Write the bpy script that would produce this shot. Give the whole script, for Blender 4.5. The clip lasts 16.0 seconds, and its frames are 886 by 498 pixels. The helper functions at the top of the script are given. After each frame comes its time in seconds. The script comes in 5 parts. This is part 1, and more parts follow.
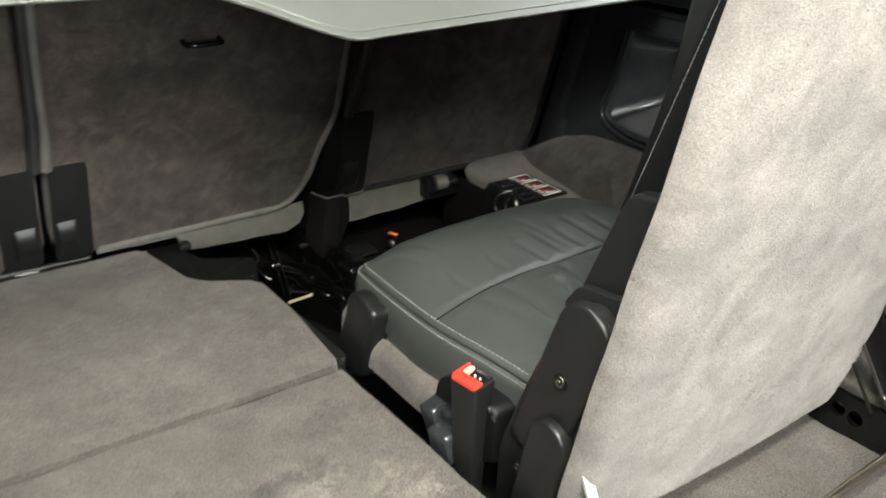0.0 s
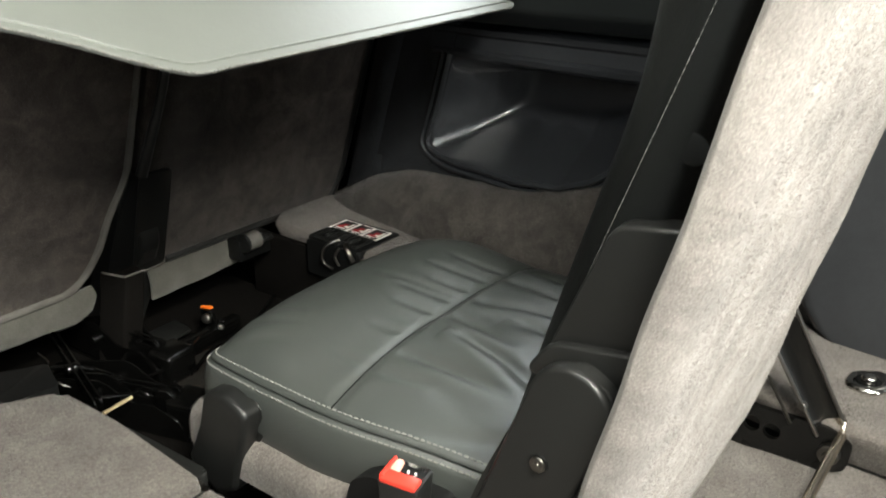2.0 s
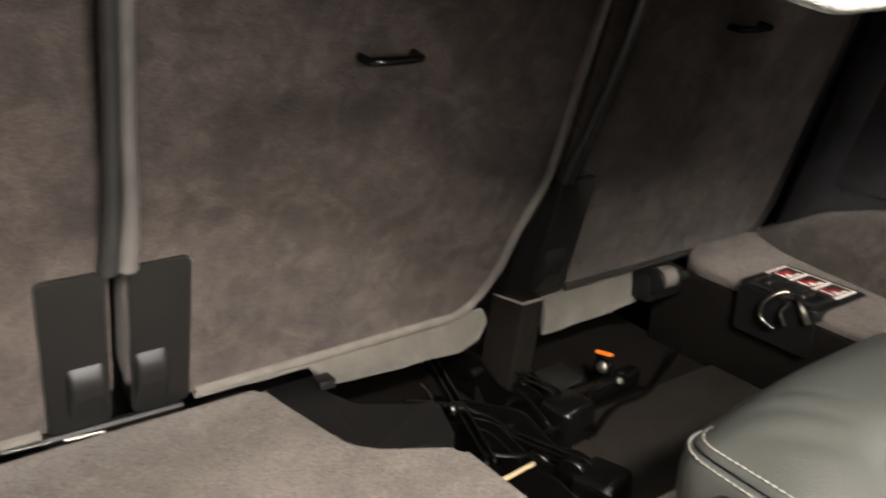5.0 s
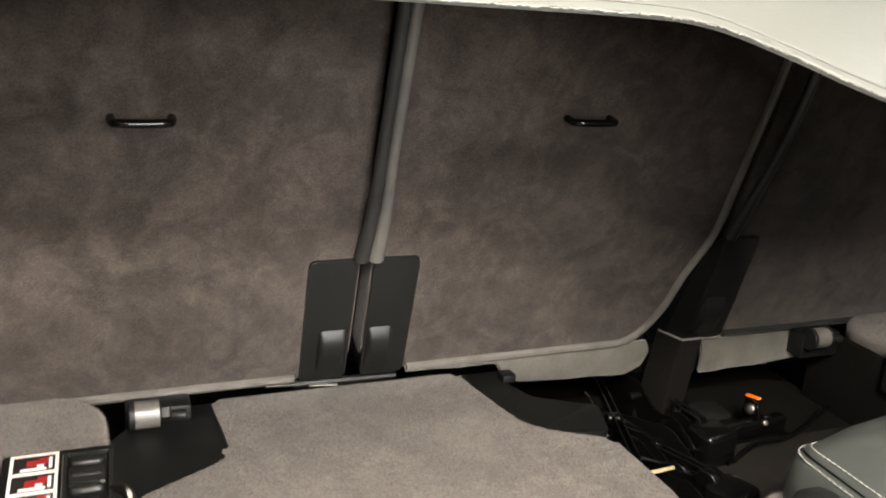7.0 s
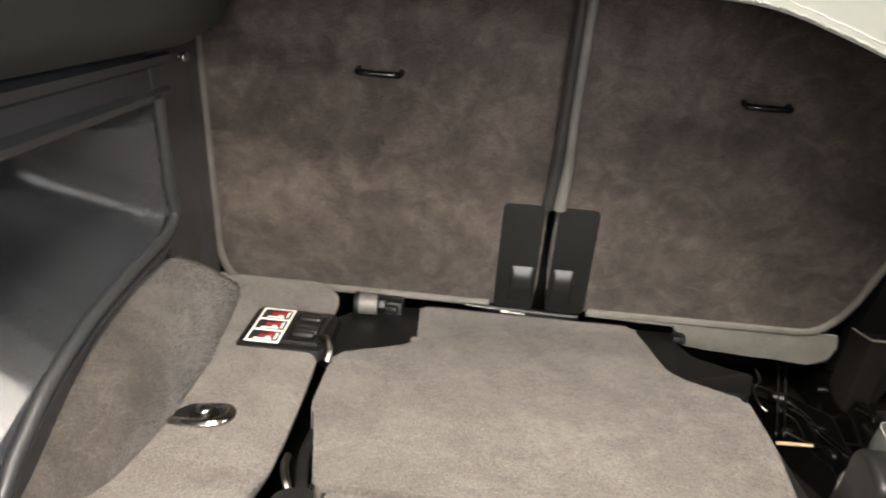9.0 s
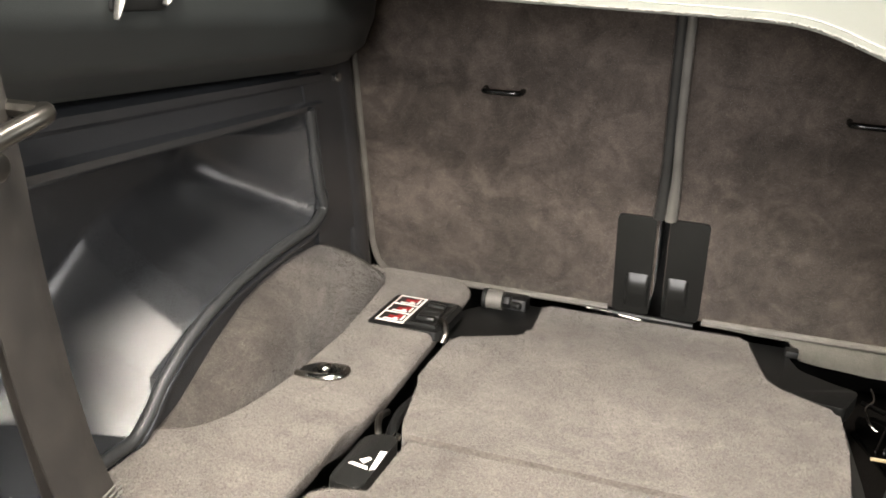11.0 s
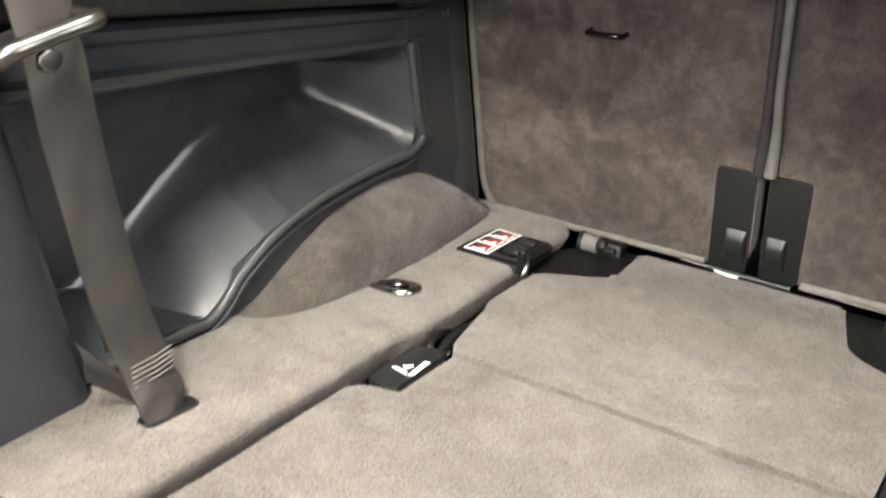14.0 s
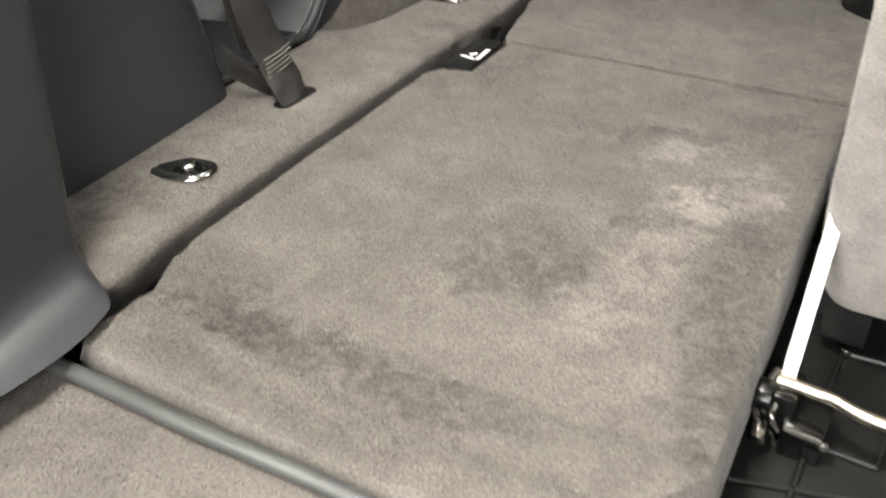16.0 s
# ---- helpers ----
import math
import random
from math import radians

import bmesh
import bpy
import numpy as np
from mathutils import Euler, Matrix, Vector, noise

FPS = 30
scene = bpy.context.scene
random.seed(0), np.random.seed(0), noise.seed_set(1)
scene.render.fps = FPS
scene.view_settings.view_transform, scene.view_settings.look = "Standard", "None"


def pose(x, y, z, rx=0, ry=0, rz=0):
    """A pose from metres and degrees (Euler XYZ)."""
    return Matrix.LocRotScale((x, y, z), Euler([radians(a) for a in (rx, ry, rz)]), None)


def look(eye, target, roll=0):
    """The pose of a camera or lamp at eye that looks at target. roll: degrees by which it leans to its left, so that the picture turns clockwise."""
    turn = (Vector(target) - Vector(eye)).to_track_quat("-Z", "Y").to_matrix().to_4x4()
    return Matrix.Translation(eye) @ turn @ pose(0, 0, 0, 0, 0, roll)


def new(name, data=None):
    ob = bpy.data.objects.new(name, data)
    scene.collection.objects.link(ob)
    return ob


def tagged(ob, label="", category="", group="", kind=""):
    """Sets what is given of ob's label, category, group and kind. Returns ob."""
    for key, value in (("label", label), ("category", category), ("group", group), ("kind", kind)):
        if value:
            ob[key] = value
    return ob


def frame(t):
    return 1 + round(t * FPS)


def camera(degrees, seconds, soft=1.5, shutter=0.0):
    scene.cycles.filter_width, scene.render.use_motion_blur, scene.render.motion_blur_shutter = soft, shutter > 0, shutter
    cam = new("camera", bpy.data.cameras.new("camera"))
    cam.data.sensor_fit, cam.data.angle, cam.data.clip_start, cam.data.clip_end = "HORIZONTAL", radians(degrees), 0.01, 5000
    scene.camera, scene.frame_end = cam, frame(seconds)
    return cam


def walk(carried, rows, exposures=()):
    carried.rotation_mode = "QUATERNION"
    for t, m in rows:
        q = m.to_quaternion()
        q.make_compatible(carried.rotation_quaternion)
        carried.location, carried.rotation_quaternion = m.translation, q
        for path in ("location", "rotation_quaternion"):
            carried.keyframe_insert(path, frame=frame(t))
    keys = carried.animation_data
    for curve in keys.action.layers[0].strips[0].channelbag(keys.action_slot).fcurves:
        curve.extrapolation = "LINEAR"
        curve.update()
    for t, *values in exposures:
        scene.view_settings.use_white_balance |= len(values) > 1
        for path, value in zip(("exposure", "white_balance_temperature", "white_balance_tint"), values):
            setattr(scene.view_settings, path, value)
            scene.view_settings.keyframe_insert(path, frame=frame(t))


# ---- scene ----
cam = camera(53.6, 16.0, 1.7, 0.4)
PATH = [
    (0, (-0.379, -1.099, 0.521), (0.674, 0.362, -0.348), 1.3),
    (0.5, (-0.395, -1.009, 0.509), (0.859, 0.312, -0.317), -0.5),
    (1, (-0.399, -0.977, 0.532), (0.977, 0.23, -0.276), -0.4),
    (1.5, (-0.389, -0.952, 0.527), (1.056, 0.19, -0.253), 0.2),
    (2, (-0.379, -0.914, 0.474), (1.114, 0.17, -0.299), 0.9),
    (2.5, (-0.389, -0.884, 0.439), (1.118, 0.165, -0.356), 2.1),
    (3, (-0.388, -0.862, 0.425), (1.113, 0.172, -0.397), 2.2),
    (3.5, (-0.349, -0.823, 0.41), (1.136, 0.227, -0.423), 2.6),
    (4, (-0.273, -0.741, 0.351), (1.159, 0.392, -0.465), 3.7),
    (4.5, (-0.291, -0.684, 0.352), (0.958, 0.664, -0.437), 2.6),
    (5, (-0.339, -0.631, 0.382), (0.732, 0.9, -0.333), 1.1),
    (7.5, (-0.432, -0.893, 0.407), (0.226, 0.905, -0.171), 4.4),
    (8, (-0.428, -1.005, 0.414), (0.139, 0.831, -0.143), 4.6),
    (8.5, (-0.379, -1.031, 0.427), (-0.033, 0.844, -0.177), 4.8),
    (9, (-0.284, -0.986, 0.399), (-0.358, 0.912, -0.227), 4.8),
    (11.5, (-0.095, -1.087, 0.422), (-0.814, 0.683, -0.169), 3.1),
    (12, (-0.037, -1.027, 0.434), (-0.94, 0.643, -0.195), 3.1),
    (12.5, (-0.022, -1.01, 0.426), (-0.98, 0.632, -0.197), 3.6),
    (13, (-0.005, -1.003, 0.434), (-0.995, 0.609, -0.216), 3.4),
    (13.5, (-0.008, -1.012, 0.444), (-0.977, 0.594, -0.251), 3.7),
    (14, (0.004, -1.062, 0.408), (-0.978, 0.523, -0.316), 4.0),
    (14.5, (0.026, -1.099, 0.396), (-1.004, 0.393, -0.449), 3.4),
    (15, (0.042, -1.162, 0.392), (-1.002, 0.244, -0.575), 2.4),
    (15.5, (0.051, -1.216, 0.367), (-0.955, 0.178, -0.655), -1.8),
    (16, (0.052, -1.274, 0.395), (-0.804, 0.119, -0.757), -2.1),
]
walk(cam, [(t, look(eye, target, roll)) for t, eye, target, roll in PATH], exposures=[(0.0, 1.55, 6500, 5), (0.5, 1.64, 6550, 5), (1.5, 1.64, 6600, 5), (2.5, 1.84, 6500, 6), (3.0, 2.08, 6540, 8), (3.5, 2.3, 6650, 9), (4.0, 2.58, 7100, 14), (4.5, 2.45, 7150, 17), (5.0, 2.32, 7150, 16), (8.0, 2.2, 6950, 13), (9.0, 2.2, 6950, 13), (12.5, 2.42, 7000, 12), (13.6, 2.45, 6900, 11), (14.5, 2.52, 6500, 7), (15.0, 2.12, 6380, 6), (15.5, 1.9, 6500, 7), (16.0, 1.57, 6550, 9)])

# ---- light ----
world = bpy.data.worlds.new("world")
scene.world = world
world.use_nodes = True
wn = world.node_tree.nodes["Background"]
wn.inputs[0].default_value = (0.9, 0.95, 1.0, 1)
wn.inputs[1].default_value = 0.26


def area(name, eye, target, sx, sy, watts, colour):
    d = bpy.data.lights.new(name, "AREA")
    d.shape, d.size, d.size_y, d.energy, d.color = "RECTANGLE", sx, sy, watts, colour
    ob = new(name, d)
    ob.matrix_world = look(eye, target)
    return ob


# two fill lights added behind the car, no such lamps are known
area("rear_fill_strip", (-1.10, -2.15, 1.50), (-0.05, -0.7, 0.1), 1.2, 0.2, 22, (1.0, 0.965, 0.90))
area("rear_fill_strip", (1.00, -2.90, 1.52), (-0.2, -0.4, 0.1), 1.2, 0.2, 20, (1.0, 0.965, 0.90))
# broad low fill added from the rear, set in an invented wall opening
area("low_rear_fill", (0.10, -4.73, 0.80), (0.0, 0.0, 0.25), 2.2, 1.3, 57, (0.96, 0.98, 1.0))
# unseen lamps in the side window openings, the left one purely added fill
area("side_window_fill", (0.80, -0.45, 0.665), (0.10, -0.55, 0.0), 0.7, 0.34, 2.9, (0.93, 0.975, 1.0))
area("side_window_fill", (-0.80, -0.88, 0.665), (0.50, -0.86, 0.02), 0.50, 0.34, 2.0, (0.95, 0.98, 1.0))
# unseen fill light added below the tailgate to brighten the load bay
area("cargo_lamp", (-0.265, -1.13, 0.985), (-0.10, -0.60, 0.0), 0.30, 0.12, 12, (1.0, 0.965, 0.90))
# fill light added in the unseen roof, mainly for the seat cushion
area("roof_lamp", (-0.24, -0.60, 0.905), (-0.10, -0.55, 0.0), 0.22, 0.09, 1.7, (1.0, 0.97, 0.90))


# ---- materials ----
def material(name, colour, rough=0.6, metal=0.0, vary=0.0, scale=8.0, colour2=None, fine=0.0, fine_scale=900.0,
             bump=0.0, bump_scale=600.0, sheen=0.0, spec=0.5, coat=0.0, big=0.0, big_scale=40.0, scuff=0.0, scuff_scale=5.0, tone_patches=()):
    m = bpy.data.materials.new(name)
    m.use_nodes = True
    nt = m.node_tree
    p = nt.nodes["Principled BSDF"]
    p.inputs["Roughness"].default_value = rough
    p.inputs["Metallic"].default_value = metal
    p.inputs["Specular IOR Level"].default_value = spec
    p.inputs["Base Color"].default_value = (*colour, 1)
    if sheen:
        p.inputs["Sheen Weight"].default_value = sheen
        p.inputs["Sheen Roughness"].default_value = 0.5
    if coat:
        p.inputs["Coat Weight"].default_value = coat
    co = nt.nodes.new("ShaderNodeTexCoord")

    def noisy(sc, detail=3.0, rough_n=0.6, warp=0.0):
        n = nt.nodes.new("ShaderNodeTexNoise")
        n.inputs["Scale"].default_value = sc
        n.inputs["Detail"].default_value = detail
        n.inputs["Roughness"].default_value = rough_n
        n.inputs["Distortion"].default_value = warp
        nt.links.new(co.outputs["Object"], n.inputs["Vector"])
        return n.outputs["Fac"]

    def ramp(src, a, b):
        r = nt.nodes.new("ShaderNodeMapRange")
        r.inputs[1].default_value, r.inputs[2].default_value = a, b
        nt.links.new(src, r.inputs[0])
        return r.outputs[0]

    colour_out = None
    if vary or fine:
        other = colour2 or tuple(c * 0.6 for c in colour)
        mix = nt.nodes.new("ShaderNodeMix")
        mix.data_type = "RGBA"
        mix.inputs[6].default_value = (*colour, 1)
        mix.inputs[7].default_value = (*other, 1)
        fac = ramp(noisy(scale, 6.0, 0.62, 0.2), 0.5 - 0.25 / max(vary, 0.05) * 0.5, 0.5 + 0.25 / max(vary, 0.05) * 0.5)
        if vary:
            nt.links.new(fac, mix.inputs[0])
        else:
            mix.inputs[0].default_value = 0
        colour_out = mix.outputs[2]
        if fine:
            mul = nt.nodes.new("ShaderNodeMix")
            mul.data_type, mul.blend_type = "RGBA", "MULTIPLY"
            mul.inputs[0].default_value = 1
            nt.links.new(colour_out, mul.inputs[6])
            grain = nt.nodes.new("ShaderNodeMapRange")
            grain.inputs[1].default_value, grain.inputs[2].default_value = 0.3, 0.7
            grain.inputs[3].default_value, grain.inputs[4].default_value = 1 - fine, 1 + fine
            nt.links.new(noisy(fine_scale, 3.0, 0.7), grain.inputs[0])
            nt.links.new(grain.outputs[0], mul.inputs[7])
            colour_out = mul.outputs[2]
        for sc, amount, warp in ((scuff_scale, scuff, 1.4), (scuff_scale * 3.3, scuff * 0.75, 0.9)):
            if not scuff:
                continue
            mul = nt.nodes.new("ShaderNodeMix")
            mul.data_type, mul.blend_type = "RGBA", "MULTIPLY"
            mul.inputs[0].default_value = 1
            nt.links.new(colour_out, mul.inputs[6])
            worn = nt.nodes.new("ShaderNodeMapRange")
            worn.interpolation_type = "SMOOTHSTEP"
            worn.inputs[1].default_value, worn.inputs[2].default_value = 0.36, 0.64
            worn.inputs[3].default_value, worn.inputs[4].default_value = 1 - amount, 1 + amount * 0.7
            nt.links.new(noisy(sc, 7.0, 0.6, warp), worn.inputs[0])
            nt.links.new(worn.outputs[0], mul.inputs[7])
            colour_out = mul.outputs[2]
        if tone_patches:
            # worn and dirty patches of their own shape, some painted shade, with ragged edges: (x, y, half length, half
            # width, turn, gain)
            place = co.outputs["Object"]
            mottle = ramp(noisy(46.0, 5.0, 0.62, 1.6), 0.34, 0.60)
            for sc, much in ((15.0, 0.050), (52.0, 0.060), (170.0, 0.040)):
                n = nt.nodes.new("ShaderNodeTexNoise")
                n.inputs["Scale"].default_value = sc
                n.inputs["Detail"].default_value = 5.0
                nt.links.new(co.outputs["Object"], n.inputs["Vector"])
                off = nt.nodes.new("ShaderNodeVectorMath")
                off.operation = "MULTIPLY_ADD"
                nt.links.new(n.outputs["Color"], off.inputs[0])
                off.inputs[1].default_value = (much, much, 0)
                nt.links.new(place, off.inputs[2])
                shift = nt.nodes.new("ShaderNodeVectorMath")
                shift.operation = "SUBTRACT"
                nt.links.new(off.outputs[0], shift.inputs[0])
                shift.inputs[1].default_value = (much / 2, much / 2, 0)
                place = shift.outputs[0]
            for cx, cy, rx, ry, turn, gain in tone_patches:
                mp = nt.nodes.new("ShaderNodeMapping")
                mp.vector_type = "TEXTURE"
                mp.inputs["Location"].default_value = (cx, cy, 0)
                mp.inputs["Rotation"].default_value = (0, 0, radians(turn))
                mp.inputs["Scale"].default_value = (rx, ry, 10)
                nt.links.new(place, mp.inputs["Vector"])
                far = nt.nodes.new("ShaderNodeVectorMath")
                far.operation = "LENGTH"
                nt.links.new(mp.outputs[0], far.inputs[0])
                mask = nt.nodes.new("ShaderNodeMapRange")
                mask.interpolation_type = "SMOOTHSTEP"
                mask.inputs[1].default_value, mask.inputs[2].default_value = 1.15, 0.55
                mask.inputs[3].default_value, mask.inputs[4].default_value = 0.0, gain
                nt.links.new(far.outputs["Value"], mask.inputs[0])
                veins = nt.nodes.new("ShaderNodeMath")
                veins.operation = "MULTIPLY_ADD"
                nt.links.new(mask.outputs[0], veins.inputs[0])
                nt.links.new(mottle, veins.inputs[1])
                veins.inputs[2].default_value = 1.0
                mul = nt.nodes.new("ShaderNodeMix")
                mul.data_type, mul.blend_type = "RGBA", "MULTIPLY"
                mul.inputs[0].default_value = 1
                nt.links.new(colour_out, mul.inputs[6])
                nt.links.new(veins.outputs[0], mul.inputs[7])
                colour_out = mul.outputs[2]
        nt.links.new(colour_out, p.inputs["Base Color"])
    normal = None
    if bump:
        b = nt.nodes.new("ShaderNodeBump")
        b.inputs["Strength"].default_value = bump
        b.inputs["Distance"].default_value = 0.002
        nt.links.new(noisy(bump_scale, 3.0, 0.6), b.inputs["Height"])
        normal = b.outputs[0]
    if big:
        b2 = nt.nodes.new("ShaderNodeBump")
        b2.inputs["Strength"].default_value = big
        b2.inputs["Distance"].default_value = 0.01
        nt.links.new(noisy(big_scale, 4.0, 0.6, 0.4), b2.inputs["Height"])
        if normal:
            nt.links.new(normal, b2.inputs["Normal"])
        normal = b2.outputs[0]
    if normal:
        nt.links.new(normal, p.inputs["Normal"])
    return m


CARPET = material("floor_carpet", (0.142, 0.128, 0.115), 0.95, vary=0.3, scale=34, colour2=(0.106, 0.094, 0.085), fine=0.36,
                  fine_scale=420, bump=0.5, bump_scale=500, sheen=0.2, spec=0.05, scuff=0.12, scuff_scale=7.0)
# the long dark band at the right margin paints the raised seat's shadow
WORN_SHADED_CARPET = material("worn_shaded_floor_carpet", (0.142, 0.128, 0.115), 0.95, vary=0.3, scale=34, colour2=(0.106, 0.094, 0.085), fine=0.36,
                       fine_scale=420, bump=0.5, bump_scale=500, sheen=0.2, spec=0.05, scuff=0.12, scuff_scale=7.0,
                       tone_patches=((-0.100, -0.74, 0.16, 0.034, 80, 0.46), (-0.075, -0.635, 0.060, 0.030, 25, 0.52), (-0.130, -0.575, 0.055, 0.022, 40, 0.46),
                               (-0.180, -0.785, 0.080, 0.042, 14, -0.40), (-0.018, -0.80, 0.17, 0.036, 98, -0.42), (-0.150, -0.545, 0.065, 0.020, 20, -0.38),
                               (-0.235, -0.944, 0.170, 0.020, 2, -0.42), (-0.345, -0.930, 0.060, 0.030, -8, -0.40), (-0.250, -0.992, 0.150, 0.008, 1, -0.26),
                               (-0.385, -0.988, 0.034, 0.022, 0, 0.26), (-0.045, -0.590, 0.040, 0.024, 120, 0.46), (-0.110, -0.690, 0.034, 0.018, 30, -0.40),
                               (-0.270, -0.850, 0.120, 0.030, 8, 0.16), (-0.330, -0.700, 0.120, 0.040, 70, 0.12), (-0.060, -0.480, 0.060, 0.024, 10, -0.26)))
# paler in the middle, darker along the front and right edges
FRONT_CARPET = material("front_floor_carpet", (0.142, 0.128, 0.115), 0.95, vary=0.3, scale=34, colour2=(0.106, 0.094, 0.085), fine=0.36,
                        fine_scale=420, bump=0.5, bump_scale=500, sheen=0.2, spec=0.05, scuff=0.12, scuff_scale=7.0,
                        tone_patches=((-0.20, -0.300, 0.14, 0.05, 4, 0.16), (-0.13, -0.235, 0.05, 0.022, 60, 0.12), (-0.22, -0.06, 0.13, 0.035, 0, -0.12), (-0.03, -0.30, 0.07, 0.025, 90, -0.12)))
# dark rear-end patch paints the column's shadow, the others are wear
LEDGE_CARPET = material("worn_shaded_ledge_carpet", (0.142, 0.128, 0.115), 0.95, vary=0.3, scale=34, colour2=(0.106, 0.094, 0.085), fine=0.36,
                        fine_scale=420, bump=0.5, bump_scale=500, sheen=0.2, spec=0.05, scuff=0.12, scuff_scale=7.0,
                        tone_patches=((-0.525, -0.895, 0.075, 0.040, 55, -0.48), (-0.448, -0.925, 0.034, 0.018, 10, 0.26), (-0.555, -0.735, 0.070, 0.022, 85, -0.34),
                                (-0.475, -0.640, 0.060, 0.022, 75, 0.16), (-0.452, -0.425, 0.034, 0.018, 30, -0.30), (-0.530, -0.820, 0.040, 0.018, 40, -0.26), (-0.480, -0.770, 0.050, 0.016, 80, 0.18)))
ARCH = material("wheel_arch_felt", (0.072, 0.064, 0.057), 0.95, vary=0.6, scale=16, colour2=(0.046, 0.040, 0.0355), fine=0.3,
                fine_scale=420, bump=0.5, bump_scale=500, sheen=0.2, spec=0.05, scuff=0.24, scuff_scale=9.0)
SUEDE = material("seat_back_carpet", (0.068, 0.0555, 0.0475), 0.95, vary=0.45, scale=46, colour2=(0.043, 0.0355, 0.031), fine=0.35,
                 fine_scale=600, bump=0.4, bump_scale=600, sheen=0.2, spec=0.05, scuff=0.27, scuff_scale=10.0)
# paler copy of the carpet, with the strong light on it coloured in
LIT_CARPET = material("lit_seat_carpet", (0.290, 0.266, 0.247), 0.95, vary=0.5, scale=14, colour2=(0.190, 0.175, 0.163), fine=0.3,
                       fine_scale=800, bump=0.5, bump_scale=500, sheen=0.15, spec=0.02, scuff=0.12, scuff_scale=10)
# well floor in two tones: paler by the cushion, near-black for its shade
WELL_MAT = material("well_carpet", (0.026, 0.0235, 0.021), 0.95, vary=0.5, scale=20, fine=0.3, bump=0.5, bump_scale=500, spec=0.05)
WELL_BLACK = material("shaded_well_black", (0.0075, 0.0067, 0.006), 0.95, vary=0.5, scale=20, fine=0.3, bump=0.5, bump_scale=500, spec=0.05)
CHANNEL = material("dark_zinc_steel", (0.045, 0.042, 0.036), 0.30, metal=0.85, vary=0.5, scale=30)
SKIRT = material("grey_fleece", (0.11, 0.107, 0.093), 0.95, vary=0.4, scale=25, fine=0.2, bump=0.4, sheen=0.3, spec=0.1)
PIPING = material("grey_piping", (0.125, 0.119, 0.109), 0.28, vary=0.4, scale=40, bump=0.15, bump_scale=300)
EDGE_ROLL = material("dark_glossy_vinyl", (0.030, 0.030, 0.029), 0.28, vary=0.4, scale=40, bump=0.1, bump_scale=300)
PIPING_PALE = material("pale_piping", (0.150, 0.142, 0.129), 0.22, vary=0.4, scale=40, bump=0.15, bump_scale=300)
PLASTIC = material("grained_dark_plastic", (0.0290, 0.0310, 0.0345), 0.22, vary=0.3, scale=6, fine=0.1, bump=0.12, bump_scale=1500, spec=0.8)
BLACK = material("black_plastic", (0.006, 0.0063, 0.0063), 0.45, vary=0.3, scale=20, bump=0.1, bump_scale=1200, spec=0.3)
SATIN = material("satin_black_plastic", (0.0135, 0.0138, 0.0132), 0.30, vary=0.25, scale=15, bump=0.1, bump_scale=1500, spec=0.35)
GREYPLASTIC = material("grey_trim_plastic", (0.032, 0.0340, 0.0352), 0.42, vary=0.25, scale=4, bump=0.12, bump_scale=1400)
TRIM_GREY = material("bluish_grey_trim_plastic", (0.037, 0.0390, 0.0425), 0.40, vary=0.3, scale=5, fine=0.08, bump=0.12, bump_scale=1400, scuff=0.06, scuff_scale=18.0)
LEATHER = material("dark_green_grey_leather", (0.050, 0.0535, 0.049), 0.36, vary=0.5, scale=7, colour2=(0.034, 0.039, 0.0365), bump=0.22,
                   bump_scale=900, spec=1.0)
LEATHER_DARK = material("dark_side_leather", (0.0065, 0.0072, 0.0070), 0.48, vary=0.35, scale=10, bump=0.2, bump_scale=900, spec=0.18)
SOFT_ROLL = material("black_soft_trim", (0.020, 0.023, 0.023), 0.46, vary=0.3, scale=12, bump=0.10, bump_scale=900, spec=0.35)
THREAD = material("pale_thread", (0.20, 0.20, 0.182), 0.8)
VINYL = material("pale_grey_vinyl", (0.104, 0.109, 0.098), 0.40, vary=0.35, scale=7, colour2=(0.088, 0.092, 0.083), bump=0.05, bump_scale=300, big=0.04, big_scale=14)
VINYL_EDGE = material("worn_white_edge", (0.17, 0.17, 0.155), 0.8, vary=0.6, scale=90, bump=0.8, bump_scale=300)
CHROME = material("chrome", (0.62, 0.60, 0.56), 0.16, metal=1.0, vary=0.3, scale=30)
SATIN_METAL = material("satin_silver_metal", (0.30, 0.295, 0.28), 0.32, metal=0.85, vary=0.3, scale=40)
STEEL = material("dull_steel", (0.22, 0.21, 0.19), 0.3, metal=1.0, vary=0.4, scale=40)
DARKSTEEL = material("black_painted_steel", (0.0032, 0.0032, 0.003), 0.22, vary=0.4, scale=30, spec=0.5)
ALUMINIUM = material("brushed_aluminium", (0.90, 0.89, 0.87), 0.45, metal=0.4, vary=0.2, scale=60)
BRONZE = material("bronze_rod", (0.62, 0.55, 0.45), 0.25, metal=1.0, vary=0.4, scale=40)
RED = material("red_plastic", (0.60, 0.040, 0.025), 0.28)
RED_PRINT = material("red_print", (0.30, 0.016, 0.018), 0.5)
PAPER = material("white_sticker", (0.78, 0.75, 0.70), 0.45)
INK = material("black_print", (0.012, 0.011, 0.011), 0.45)
# colour of the gloss highlight on the red button
PINK_HIGHLIGHT = material("pink_gloss_colour", (0.75, 0.36, 0.28), 0.3)
ORANGE = material("orange_plastic", (0.90, 0.20, 0.02), 0.4)
TAN = material("tan_plastic", (0.42, 0.34, 0.20), 0.5)
WEBBING = material("belt_webbing", (0.027, 0.0235, 0.0205), 0.5, vary=1.2, scale=26, colour2=(0.014, 0.0122, 0.011), fine=0.25, fine_scale=1500,
                   bump=0.5, bump_scale=1600)
